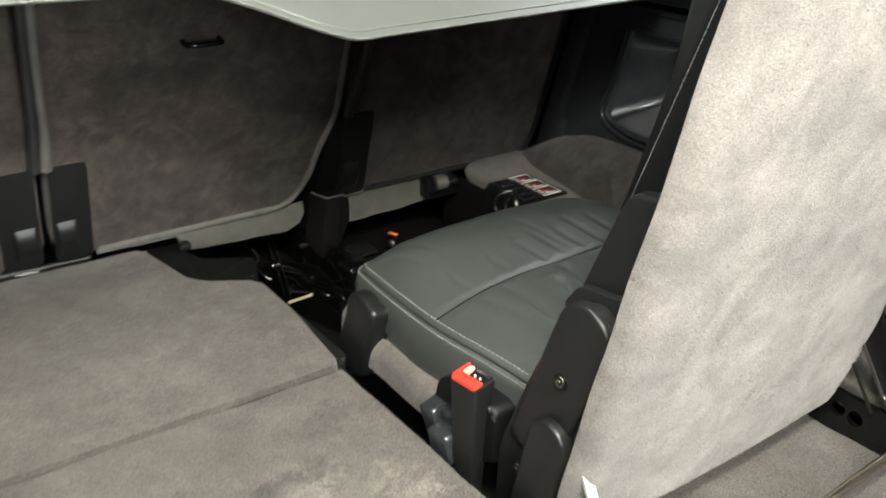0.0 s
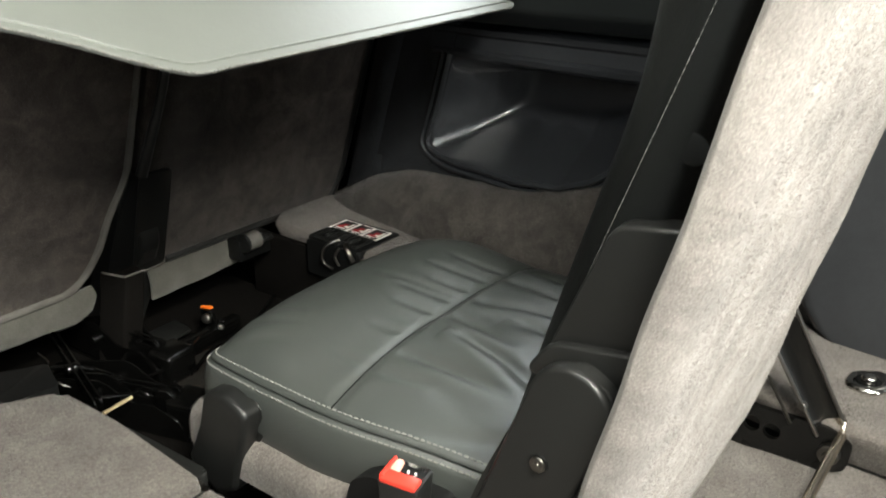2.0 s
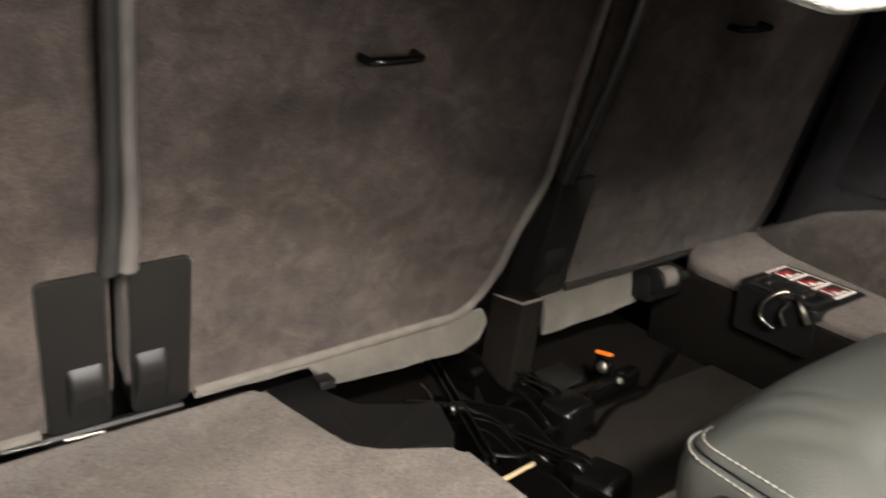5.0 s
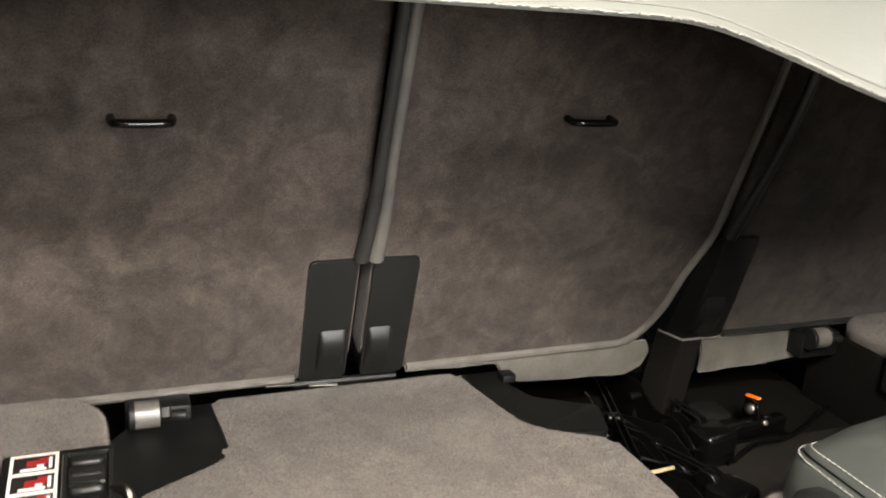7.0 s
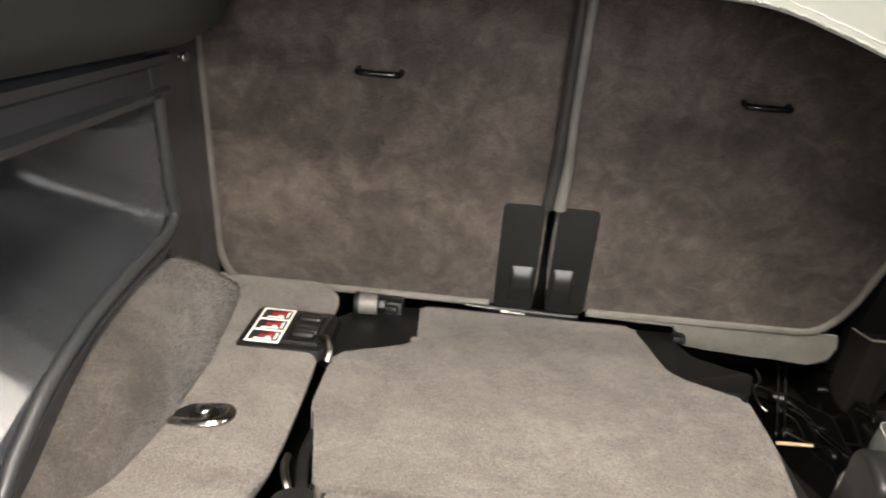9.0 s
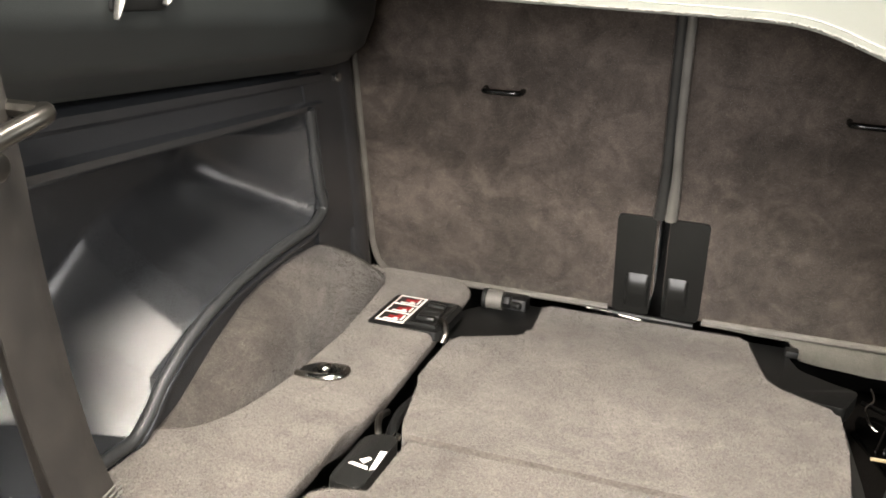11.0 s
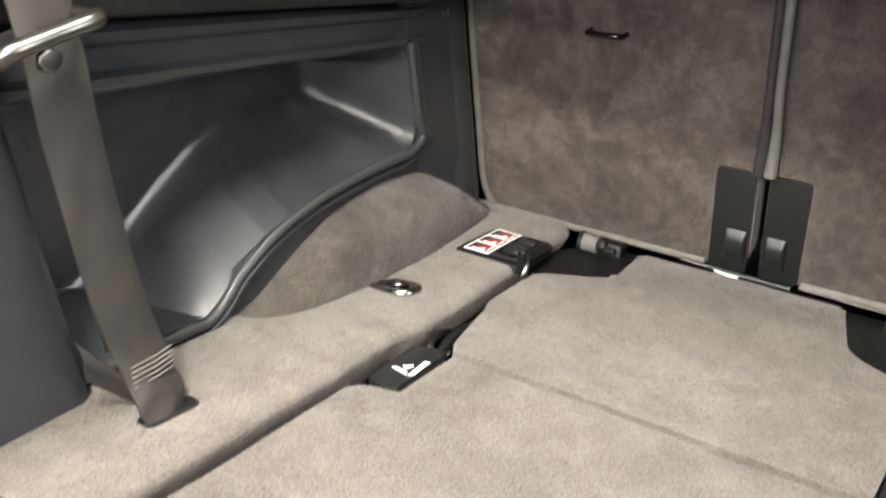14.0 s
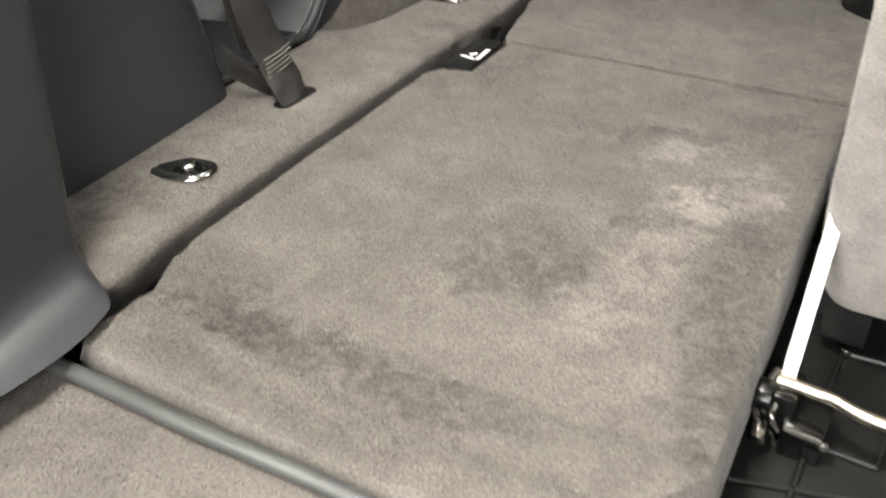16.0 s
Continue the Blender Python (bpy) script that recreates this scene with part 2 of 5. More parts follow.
RUBBER = material("rubber_strip", (0.068, 0.070, 0.067), 0.42, vary=0.4, scale=25, bump=0.2, bump_scale=300)
ROOM = material("painted_wall", (0.42, 0.42, 0.40), 0.8, vary=0.2, scale=1)
CONCRETE = material("concrete_floor", (0.22, 0.21, 0.20), 0.7, vary=0.5, scale=2)
PAINT = material("car_paint", (0.05, 0.05, 0.055), 0.3, coat=0.5)
HEADLINER = material("roof_lining", (0.30, 0.29, 0.27), 0.9, vary=0.2, scale=5)


# ---- mesh helpers ----
def mesh_of(bm, name, mat, smooth=True, angle=40):
    bmesh.ops.recalc_face_normals(bm, faces=bm.faces[:])
    me = bpy.data.meshes.new(name)
    bm.to_mesh(me)
    bm.free()
    if smooth:
        me.polygons.foreach_set("use_smooth", [True] * len(me.polygons))
        me.set_sharp_from_angle(angle=radians(angle))
    me.materials.append(mat)
    return me


def part(name, bm, mat, parent=None, label="", smooth=True, angle=40):
    ob = new(name, mesh_of(bm, name, mat, smooth, angle))
    if parent:
        ob.parent = parent
    if label:
        tagged(ob, label)
    return ob


def thing(name, label, category, group="", at=(0, 0, 0)):
    ob = new(name)
    ob.empty_display_size = 0.02
    ob.location = at
    return tagged(ob, label, category, group)


def structure(name, bm, mat, label, category, smooth=True, angle=40):
    return tagged(part(name, bm, mat, None, "", smooth, angle), label, category, "", "structure")


def box(x0, x1, y0, y1, z0, z1, bevel=0.0, seg=2):
    bm = bmesh.new()
    bmesh.ops.create_cube(bm, size=1)
    for v in bm.verts:
        v.co = Vector(((x0 + x1) / 2 + v.co.x * (x1 - x0), (y0 + y1) / 2 + v.co.y * (y1 - y0), (z0 + z1) / 2 + v.co.z * (z1 - z0)))
    if bevel:
        bmesh.ops.bevel(bm, geom=bm.edges[:], offset=bevel, segments=seg, profile=0.5, affect="EDGES")
    return bm


def join(*bms):
    out = bms[0]
    for other in bms[1:]:
        me = bpy.data.meshes.new("tmp")
        other.to_mesh(me)
        other.free()
        out.from_mesh(me)
        bpy.data.meshes.remove(me)
    return out


def rounded(points, r, n=5):
    """Rounds the corners of a closed polygon (2D)."""
    out = []
    k = len(points)
    for i in range(k):
        p0, p, p1 = Vector(points[i - 1]), Vector(points[i]), Vector(points[(i + 1) % k])
        a, b = (p0 - p), (p1 - p)
        rr = min(r, a.length * 0.45, b.length * 0.45)
        a, b = p + a.normalized() * rr, p + b.normalized() * rr
        for j in range(n + 1):
            t = j / n
            out.append((1 - t) ** 2 * a + 2 * t * (1 - t) * p + t ** 2 * b)
    return [tuple(q) for q in out]


def slab(points, place, lo, hi, bevel=0.0, seg=2, both=False):
    """A prism over a 2D outline; place(u, v, w) gives its world point; w runs from lo to hi; the edge at hi is bevelled."""
    bm = bmesh.new()
    low = [bm.verts.new(place(u, v, lo)) for u, v in points]
    high = [bm.verts.new(place(u, v, hi)) for u, v in points]
    n = len(points)
    fl, fh = bm.faces.new(low[::-1]), bm.faces.new(high)
    for i in range(n):
        bm.faces.new((low[i], low[(i + 1) % n], high[(i + 1) % n], high[i]))
    if bevel:
        edges = set(fh.edges) | (set(fl.edges) if both else set())
        bmesh.ops.bevel(bm, geom=list(edges), offset=bevel, segments=seg, profile=0.5, affect="EDGES", clamp_overlap=True)
    return bm


def xy(u, v, w):
    return (u, v, w)


def yz(u, v, w):
    return (w, u, v)


def sheet(f, nu, nv, thick=None):
    """A grid surface f(u, v), u and v from 0 to 1; thick: a second sheet offset by that vector, closed round the edge."""
    bm = bmesh.new()
    g = [[bm.verts.new(f(i / nu, j / nv)) for j in range(nv + 1)] for i in range(nu + 1)]
    for i in range(nu):
        for j in range(nv):
            bm.faces.new((g[i][j], g[i + 1][j], g[i + 1][j + 1], g[i][j + 1]))
    if thick:
        t = Vector(thick)
        h = [[bm.verts.new(v.co + t) for v in row] for row in g]
        for i in range(nu):
            for j in range(nv):
                bm.faces.new((h[i][j], h[i][j + 1], h[i + 1][j + 1], h[i + 1][j]))
        for i in range(nu):
            bm.faces.new((g[i][0], h[i][0], h[i + 1][0], g[i + 1][0]))
            bm.faces.new((g[i][nv], g[i + 1][nv], h[i + 1][nv], h[i][nv]))
        for j in range(nv):
            bm.faces.new((g[0][j], g[0][j + 1], h[0][j + 1], h[0][j]))
            bm.faces.new((g[nu][j], h[nu][j], h[nu][j + 1], g[nu][j + 1]))
    return bm


def tube(points, r, n=10, closed=False, flat=1.0, up=(0, 0, 1)):
    """A round bar along a line of points; flat squeezes it along up."""
    pts = [Vector(p) for p in points]
    bm = bmesh.new()
    rings = []
    k = len(pts)
    for i, p in enumerate(pts):
        a = pts[i - 1] if (i or closed) else p
        b = pts[(i + 1) % k] if (i < k - 1 or closed) else p
        d = (b - a).normalized()
        u = Vector(up) - d * d.dot(Vector(up))
        if u.length < 1e-3:
            u = Vector((1, 0, 0)) - d * d.x
        u.normalize()
        w = d.cross(u)
        rad = r[i] if isinstance(r, (list, tuple)) else r
        rings.append([bm.verts.new(p + u * (rad * flat * math.sin(2 * math.pi * j / n)) + w * (rad * math.cos(2 * math.pi * j / n))) for j in range(n)])
    for i in range(k if closed else k - 1):
        a, b = rings[i], rings[(i + 1) % k]
        for j in range(n):
            bm.faces.new((a[j], a[(j + 1) % n], b[(j + 1) % n], b[j]))
    if not closed:
        bm.faces.new(rings[0][::-1])
        bm.faces.new(rings[-1])
    return bm


def smooth_line(points, n=8, closed=False):
    """Catmull-Rom through the points."""
    p = [Vector(q) for q in points]
    k = len(p)
    out = []
    for i in range(k if closed else k - 1):
        p0 = p[i - 1] if (i or closed) else p[0]
        p1, p2 = p[i], p[(i + 1) % k]
        p3 = p[(i + 2) % k] if (i + 2 < k or closed) else p[-1]
        for j in range(n):
            t = j / n
            out.append(0.5 * (2 * p1 + (p2 - p0) * t + (2 * p0 - 5 * p1 + 4 * p2 - p3) * t * t + (3 * p1 - p0 - 3 * p2 + p3) * t ** 3))
    if not closed:
        out.append(p[-1])
    return out


def domed(points, place, lo, hi, r, steps=5):
    """A prism over an outline whose upper edge is rounded by r: rings drawn in towards the middle."""
    cx = sum(p[0] for p in points) / len(points)
    cy = sum(p[1] for p in points) / len(points)
    mean = sum(math.hypot(p[0] - cx, p[1] - cy) for p in points) / len(points)
    sgn = 1 if hi > lo else -1
    rings_d = [(1.0, lo), (1.0, hi - sgn * r)]
    for k in range(1, steps + 1):
        a = math.pi / 2 * k / steps
        rings_d.append((1 - r * (1 - math.cos(a)) / mean, hi - sgn * r * (1 - math.sin(a))))
    bm = bmesh.new()
    vs = [[bm.verts.new(place(cx + (u - cx) * s, cy + (v - cy) * s, w)) for u, v in points] for s, w in rings_d]
    n = len(points)
    for a, b in zip(vs, vs[1:]):
        for i in range(n):
            bm.faces.new((a[i], a[(i + 1) % n], b[(i + 1) % n], b[i]))
    bm.faces.new(vs[0][::-1])
    bm.faces.new(vs[-1])
    return bm


def rolled(points, place, lo, hi, r, steps=6):
    """A prism over an outline whose upper edge is rolled over by r, drawn in along the outline's own normals."""
    n = len(points)
    p = [Vector(q) for q in points]
    turn = sum(p[i - 1].x * p[i].y - p[i].x * p[i - 1].y for i in range(n))
    nor = []
    for i in range(n):
        d = (p[(i + 1) % n] - p[i - 1]).normalized()
        nor.append(Vector((-d.y, d.x)) * (1 if turn > 0 else -1))
    bm = bmesh.new()
    rows = [(0.0, lo)] + [(r * (1 - math.cos(math.pi / 2 * k / steps)), hi - r * (1 - math.sin(math.pi / 2 * k / steps))) for k in range(steps + 1)]
    vs = [[bm.verts.new(place(*(q + m * off), w)) for q, m in zip(p, nor)] for off, w in rows]
    for a, b in zip(vs, vs[1:]):
        for i in range(n):
            bm.faces.new((a[i], a[(i + 1) % n], b[(i + 1) % n], b[i]))
    bm.faces.new(vs[0][::-1])
    bm.faces.new(vs[-1])
    return bm


def disc(centre, axis, r, depth, bevel=0.0, n=28):
    bm = bmesh.new()
    bmesh.ops.create_cone(bm, cap_ends=True, segments=n, radius1=r, radius2=r, depth=depth)
    if bevel:
        caps = [f for f in bm.faces if len(f.verts) > 4]
        bmesh.ops.bevel(bm, geom=list({e for f in caps for e in f.edges}), offset=bevel, segments=3, profile=0.5, affect="EDGES")
    q = Vector((0, 0, 1)).rotation_difference(Vector(axis))
    bmesh.ops.transform(bm, matrix=Matrix.Translation(centre) @ q.to_matrix().to_4x4(), verts=bm.verts[:])
    return bm


def moved(bm, m):
    bmesh.ops.transform(bm, matrix=m, verts=bm.verts[:])
    return bm


def spline(xs, ys):
    """Smooth interpolation through knots (cosine blend)."""
    def f(x):
        if x <= xs[0]:
            return ys[0]
        for i in range(len(xs) - 1):
            if x <= xs[i + 1]:
                t = (x - xs[i]) / (xs[i + 1] - xs[i])
                return ys[i] + (ys[i + 1] - ys[i]) * t
        return ys[-1]
    return f


def wobble(x, y, z, s, a):
    return a * noise.noise(Vector((x * s, y * s, z * s)))


def pile(owner, density, length, width, mat, clip=None, seed=1, brush=0.15):
    """Short leaning fibres over an object's upward or outward faces: one mesh of thin triangles, a part of the owner."""
    rng = np.random.default_rng(seed)
    me = owner.data
    me.calc_loop_triangles()
    nv, nt = len(me.vertices), len(me.loop_triangles)
    co = np.empty(nv * 3, np.float32)
    me.vertices.foreach_get("co", co)
    co = co.reshape(-1, 3)
    tri = np.empty(nt * 3, np.int32)
    me.loop_triangles.foreach_get("vertices", tri)
    tri = tri.reshape(-1, 3)
    a, b, c = co[tri[:, 0]], co[tri[:, 1]], co[tri[:, 2]]
    cr = np.cross(b - a, c - a)
    area_t = np.linalg.norm(cr, axis=1) / 2
    nrm = cr / np.maximum(np.linalg.norm(cr, axis=1, keepdims=True), 1e-12)
    if clip is not None:
        area_t = area_t * clip((a + b + c) / 3, nrm)
    n = int(area_t.sum() * density)
    pick = rng.choice(nt, n, p=area_t / area_t.sum())
    r1, r2 = np.sqrt(rng.random(n))[:, None], rng.random(n)[:, None]
    p = a[pick] * (1 - r1) + b[pick] * (r1 * (1 - r2)) + c[pick] * (r1 * r2)
    nn = nrm[pick]
    lean = rng.normal(0, 0.40, (n, 3))
    # the nap lies over in soft patches, as if brushed by hand
    for k in range(9):
        w = rng.normal(0, 1, 3) * 8 * 1.27 ** k
        g = np.sin(p @ w + rng.uniform(0, 6.28) + 2.2 * np.sin(p @ (rng.normal(0, 1, 3) * 9 * 1.2 ** k)))
        lean += np.tanh(1.2 * g)[:, None] * rng.normal(0, brush, 3)[None, :]
    d = nn + lean - nn * (lean * nn).sum(1, keepdims=True)
    d /= np.linalg.norm(d, axis=1, keepdims=True)
    side = np.cross(d, rng.normal(0, 1, (n, 3)))
    side /= np.maximum(np.linalg.norm(side, axis=1, keepdims=True), 1e-9)
    ln = length * rng.uniform(0.6, 1.2, (n, 1))
    v = np.empty((n, 3, 3), np.float32)
    v[:, 0] = p - side * width / 2 - nn * 0.0005
    v[:, 1] = p + side * width / 2 - nn * 0.0005
    v[:, 2] = p + d * ln
    out = bpy.data.meshes.new("carpet_nap")
    out.vertices.add(n * 3)
    out.vertices.foreach_set("co", v.reshape(-1))
    out.loops.add(n * 3)
    out.loops.foreach_set("vertex_index", np.arange(n * 3, dtype=np.int32))
    out.polygons.add(n)
    out.polygons.foreach_set("loop_start", np.arange(0, n * 3, 3, dtype=np.int32))
    out.update(calc_edges=True)
    out.materials.append(mat)
    ob = new("carpet_nap", out)
    ob.parent = owner
    tagged(ob, "short brown-grey carpet pile", kind="stuff")
    return ob


def facing_up(lim=0.2):
    return lambda c, n: (n[:, 2] > lim).astype(np.float64)


# ---- shell of the car and an unseen room added round it ----
structure("ground", box(-6, 6, -4.85, 5, -0.80, -0.70), CONCRETE, "unseen grey concrete floor added under the car", "floor", False)
hall = bmesh.new()
# added walls: side and front, then the rear wall round the fill light's opening
for a in ((-6.1, -6, -4.85, 5, -0.7, 1.64), (6, 6.1, -4.85, 5, -0.7, 1.64), (-6, 6, 5, 5.1, -0.7, 1.64), (-6, -1.01, -4.85, -4.75, -0.7, 1.64), (1.21, 6, -4.85, -4.75, -0.7, 1.64),
          (-1.01, 1.21, -4.85, -4.75, -0.7, 0.14), (-1.01, 1.21, -4.85, -4.75, 1.46, 1.64)):
    hall = join(hall, box(*a))
structure("wall_unseen_room", hall, ROOM, "unseen plain pale painted walls added round the car", "wall", False)
structure("ceiling", box(-6, 6, -4.85, 5, 1.64, 1.74), ROOM, "unseen plain pale ceiling added over the car", "ceiling", False)
# unseen housings added for the two rear fill lights
for x, y in ((-1.10, -2.15), (1.00, -2.90)):
    fill_housing = thing("fill_strip_housing", "unseen housing added for a rear fill light", "lamp", "strip lamps", (x, y, 1.64))
    part("housing", box(-0.62, 0.62, -0.05, 0.05, -0.03, 0.0, 0.006), ROOM, fill_housing)
structure("floor", box(-0.755, 0.755, -1.28, 1.3, -0.32, -0.13, 0.01), BLACK, "black floor pan of the car", "car floor")
shell = box(-0.76, 0.76, 1.3, 1.45, -0.3, 1.0)
for sx in (-1, 1):
    for y0, y1, z0, z1 in ((-1.20, 1.6, -0.45, 0.47), (-1.20, 1.6, 0.86, 1.0), (-1.20, -0.95, 0.47, 0.86), (0.05, 0.25, 0.47, 0.86)):
        shell = join(shell, box(min(sx * 0.76, sx * 0.84), max(sx * 0.76, sx * 0.84), y0, y1, z0, z1))
    # unseen corner post, added to stop light leaking in behind the quarter trim
    shell = join(shell, box(min(sx * 0.565, sx * 0.84), max(sx * 0.565, sx * 0.84), -1.24, -1.205, -0.45, 1.0))
structure("wall_car_body", shell, PAINT, "dark car body sides with unseen light-blocking corner posts", "car body")
structure("ceiling_car_roof", box(-0.86, 0.86, -0.95, 1.6, 0.92, 0.97, 0.01), HEADLINER, "pale grey roof lining of the car", "car roof")
tail = sheet(lambda u, v: (-0.62 + 1.24 * u, -1.0 - 1.0 * v, 1.0 + 0.42 * v + 0.06 * math.sin(math.pi * v)), 8, 8, (0, 0.02, 0.05))
structure("trim_tailgate", tail, GREYPLASTIC, "raised tailgate with grey plastic lining", "tailgate")
# unseen housing, added to go with the roof fill
dome = thing("roof_fill_housing", "unseen housing added in the roof lining for a fill light", "lamp", "", (-0.24, -0.60, 0.92))
part("housing", box(-0.13, 0.13, -0.06, 0.06, -0.008, 0.004, 0.003), GREYPLASTIC, dome)
# unseen housing, added to go with the tailgate fill
lamp = thing("tailgate_fill_housing", "unseen housing added under the raised tailgate for a fill light", "lamp", "", (-0.265, -1.13, 1.0))
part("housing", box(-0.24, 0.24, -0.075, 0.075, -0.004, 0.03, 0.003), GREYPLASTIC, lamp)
structure("trim_sill_face", box(-0.70, 0.70, -1.27, -1.20, -0.13, -0.035, 0.008), GREYPLASTIC, "grey plastic sill of the load bay", "sill")


# ---- second row seat backs ----
def back_y(z):
    return 0.004 - 0.29 * z


def on_back(u, v, w):
    """u across, v up the leaning seat back, w out of it towards the rear."""
    return (u, 0.004 - 0.29 * v - w * 0.96, v - w * 0.28)


def seat_back(name, outline, label, loop_x, gap_sides, skirt, pipe, top=0.60):
    t = thing(name, label, "car seat", "second row seats")
    f = lambda u, v, w: on_back(u, v, w)
    part("back_panel", slab(rounded(outline, 0.028, 6), f, -0.03, 0.0, 0.006, 3), SUEDE, t, "brown-grey suede-like carpet panel")
    core = [(u * 0.985 + 0.015 * loop_x, v if v > 0.1 else v + 0.012) for u, v in outline]
    part("seat_core", slab(core, f, -0.13, -0.032, 0.01), BLACK, t)
    ring = rounded(outline, 0.028, 6)
    lo = [p for p in ring if p[1] < 0.30]
    cx = sum(p[0] for p in outline) / len(outline)
    # the right seat's piping takes the dark vinyl to imitate its shade
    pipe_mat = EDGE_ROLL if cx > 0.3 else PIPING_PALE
    # piping starts on one side, runs round the lower edge and up the other side
    ring_pts = sorted(ring, key=lambda p: math.atan2(p[0] - cx, -(p[1] - 0.3)))
    line = [on_back(p[0], p[1], 0.001) for p in ring_pts if p[1] < top - 0.05 and pipe[0] <= p[0] <= pipe[1]]
    ends = [on_back(u, 0.0125, 0.001) for u in pipe if abs(u) < 0.5]
    line = sorted(line + ends, key=lambda q: math.atan2(q[0] - cx, 0.3 - q[2]))
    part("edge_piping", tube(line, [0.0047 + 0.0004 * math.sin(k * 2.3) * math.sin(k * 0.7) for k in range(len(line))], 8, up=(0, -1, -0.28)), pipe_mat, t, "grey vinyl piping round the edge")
    if loop_x is not None:
        u = loop_x
        bow = smooth_line([on_back(u - 0.022, 0.285, -0.008), on_back(u - 0.022, 0.287, 0.010), on_back(u - 0.017, 0.289, 0.017), on_back(u, 0.289, 0.018),
                           on_back(u + 0.017, 0.289, 0.017), on_back(u + 0.022, 0.287, 0.010), on_back(u + 0.022, 0.285, -0.008)], 4)
        part("tether_loop", tube(bow, 0.0034, 10), DARKSTEEL, t, "glossy black steel tether loop")
    for x0, x1, b0, b1 in gap_sides:
        pts = rounded([(x0, 0.010), (x1, 0.010), (x1, 0.148), (x0, 0.148)], 0.007, 4)
        part("hinge_plate", slab(pts, f, -0.02, 0.0035, 0.0012, 2), SATIN, t, "satin black plastic hinge cover plate")

        def boss(a, b):
            # swells out to a rounded top edge and fades into the plate below
            k = max(0.0, 1 - abs(2 * a - 1) ** 10)
            v = 0.068 - 0.052 * b
            w = 0.0030 + 0.0078 * k * math.sin(min(1.0, b / 0.36) * math.pi / 2) * min(1.0, (1 - b) / 0.5)
            return on_back(b0 + (b1 - b0) * a, v + 0.002 * k, w)
        part("plate_boss", sheet(boss, 16, 24, (0, 0.004, 0.001)), SATIN, t)
    if skirt:
        x0, x1, shape = skirt

        def sk(u, v):
            x = x0 + (x1 - x0) * u
            low = shape(x)
            z = 0.012 + (low - 0.012) * v
            return (x, 0.002 - 0.007 * math.sin(v * 2.2) + wobble(x, z, 0, 30, 0.003), z)
        part("lower_skirt", sheet(sk, 40, 10, (0, 0.004, 0)), SKIRT, t, "pale grey fleece skirt along the lower edge")
    return t


left_seat = seat_back("second_row_seat", [(-0.575, 0.012), (-0.208, 0.012), (-0.208, 0.60), (-0.575, 0.60), (-0.588, 0.45), (-0.588, 0.05)],
                      "upright second row seat, brown-grey carpeted back with steel loop", -0.399, [(-0.257, -0.2105, -0.242, -0.2125)], None, (-0.6, -0.262))
middle_seat = seat_back("second_row_seat", [(-0.196, 0.012), (0.128, 0.014), (0.158, 0.055), (0.170, 0.105), (0.192, 0.150), (0.200, 0.32), (0.200, 0.60), (-0.196, 0.60)],
                        "upright narrow middle seat, brown-grey carpeted back with pale skirt", -0.006, [(-0.195, -0.149, -0.193, -0.166)],
                        (-0.145, 0.153, spline([-0.145, -0.038, -0.031, 0.0, 0.08, 0.125, 0.145, 0.153], [0.008, 0.005, -0.016, -0.020, -0.024, -0.027, -0.018, -0.002])), (-0.144, 0.6))
right_seat = seat_back("second_row_seat", [(0.212, 0.012), (0.575, 0.012), (0.588, 0.05), (0.598, 0.45), (0.580, 0.60), (0.212, 0.60)],
                       "upright second row seat, brown-grey carpeted back in shade", 0.400, [(0.209, 0.256, 0.212, 0.243)],
                       (0.232, 0.412, spline([0.232, 0.33, 0.40, 0.412], [-0.036, -0.034, -0.028, -0.010])), (0.260, 0.7))
part("hinge_strap", slab(rounded([(0.166, -0.10), (0.205, -0.11), (0.214, 0.02), (0.208, 0.15), (0.190, 0.14), (0.176, 0.05)], 0.006), on_back, -0.03, 0.001, 0.003), BLACK, right_seat)
part("hinge_strap", slab(rounded([(0.208, -0.10), (0.226, -0.10), (0.252, 0.006), (0.212, 0.006)], 0.004), on_back, -0.03, 0.001, 0.003), SATIN, right_seat)
part("bracket", slab(rounded([(0.170, 0.010), (0.180, -0.029), (0.209, -0.029), (0.212, 0.010)], 0.003, 3), lambda u, v, w: (u + 0.16 * min(0.0, w - 0.02), v, w), -0.10, 0.0215, 0.0015), WELL_BLACK, right_seat, "black steel seat bracket with a pale lit lip")
# pale tube draws the bright line of the bracket's lit top edge
part("bracket_lip", tube([(0.171, 0.004, 0.0225), (0.180, -0.0285, 0.0225), (0.209, -0.0285, 0.0225)], 0.0016, 8), PIPING_PALE, right_seat, "pale tube painting the lit edge of the bracket's lip")
part("plate_edge", tube([on_back(0.214, 0.008, 0.004), on_back(0.254, 0.010, 0.004)], 0.0016, 6), PIPING_PALE, right_seat)
# upright tubes of piping on the seat edges beside the gaps
for owner, x, lean in ((left_seat, -0.209, -0.004), (middle_seat, -0.196, -0.007), (right_seat, 0.210, 0.006)):
    pts = smooth_line([on_back(x, 0.150, 0.005), on_back(x + 0.004 + lean * 0.3, 0.20, 0.010), on_back(x + 0.007 + lean, 0.27, 0.015), on_back(x + 0.007 + lean, 0.40, 0.020), on_back(x + 0.007 + lean, 0.58, 0.022)], 6)
    rad = [(0.0080 if owner is middle_seat else 0.0074) - (0.0028 if owner is middle_seat else 0.0018) * min(1, i / 9) for i in range(len(pts))]
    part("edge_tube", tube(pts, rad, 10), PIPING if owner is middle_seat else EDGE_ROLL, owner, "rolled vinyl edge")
part("hinge_pin", tube([on_back(-0.262, 0.006, 0.002), on_back(-0.155, 0.004, 0.002)], 0.004, 8), BLACK, left_seat)
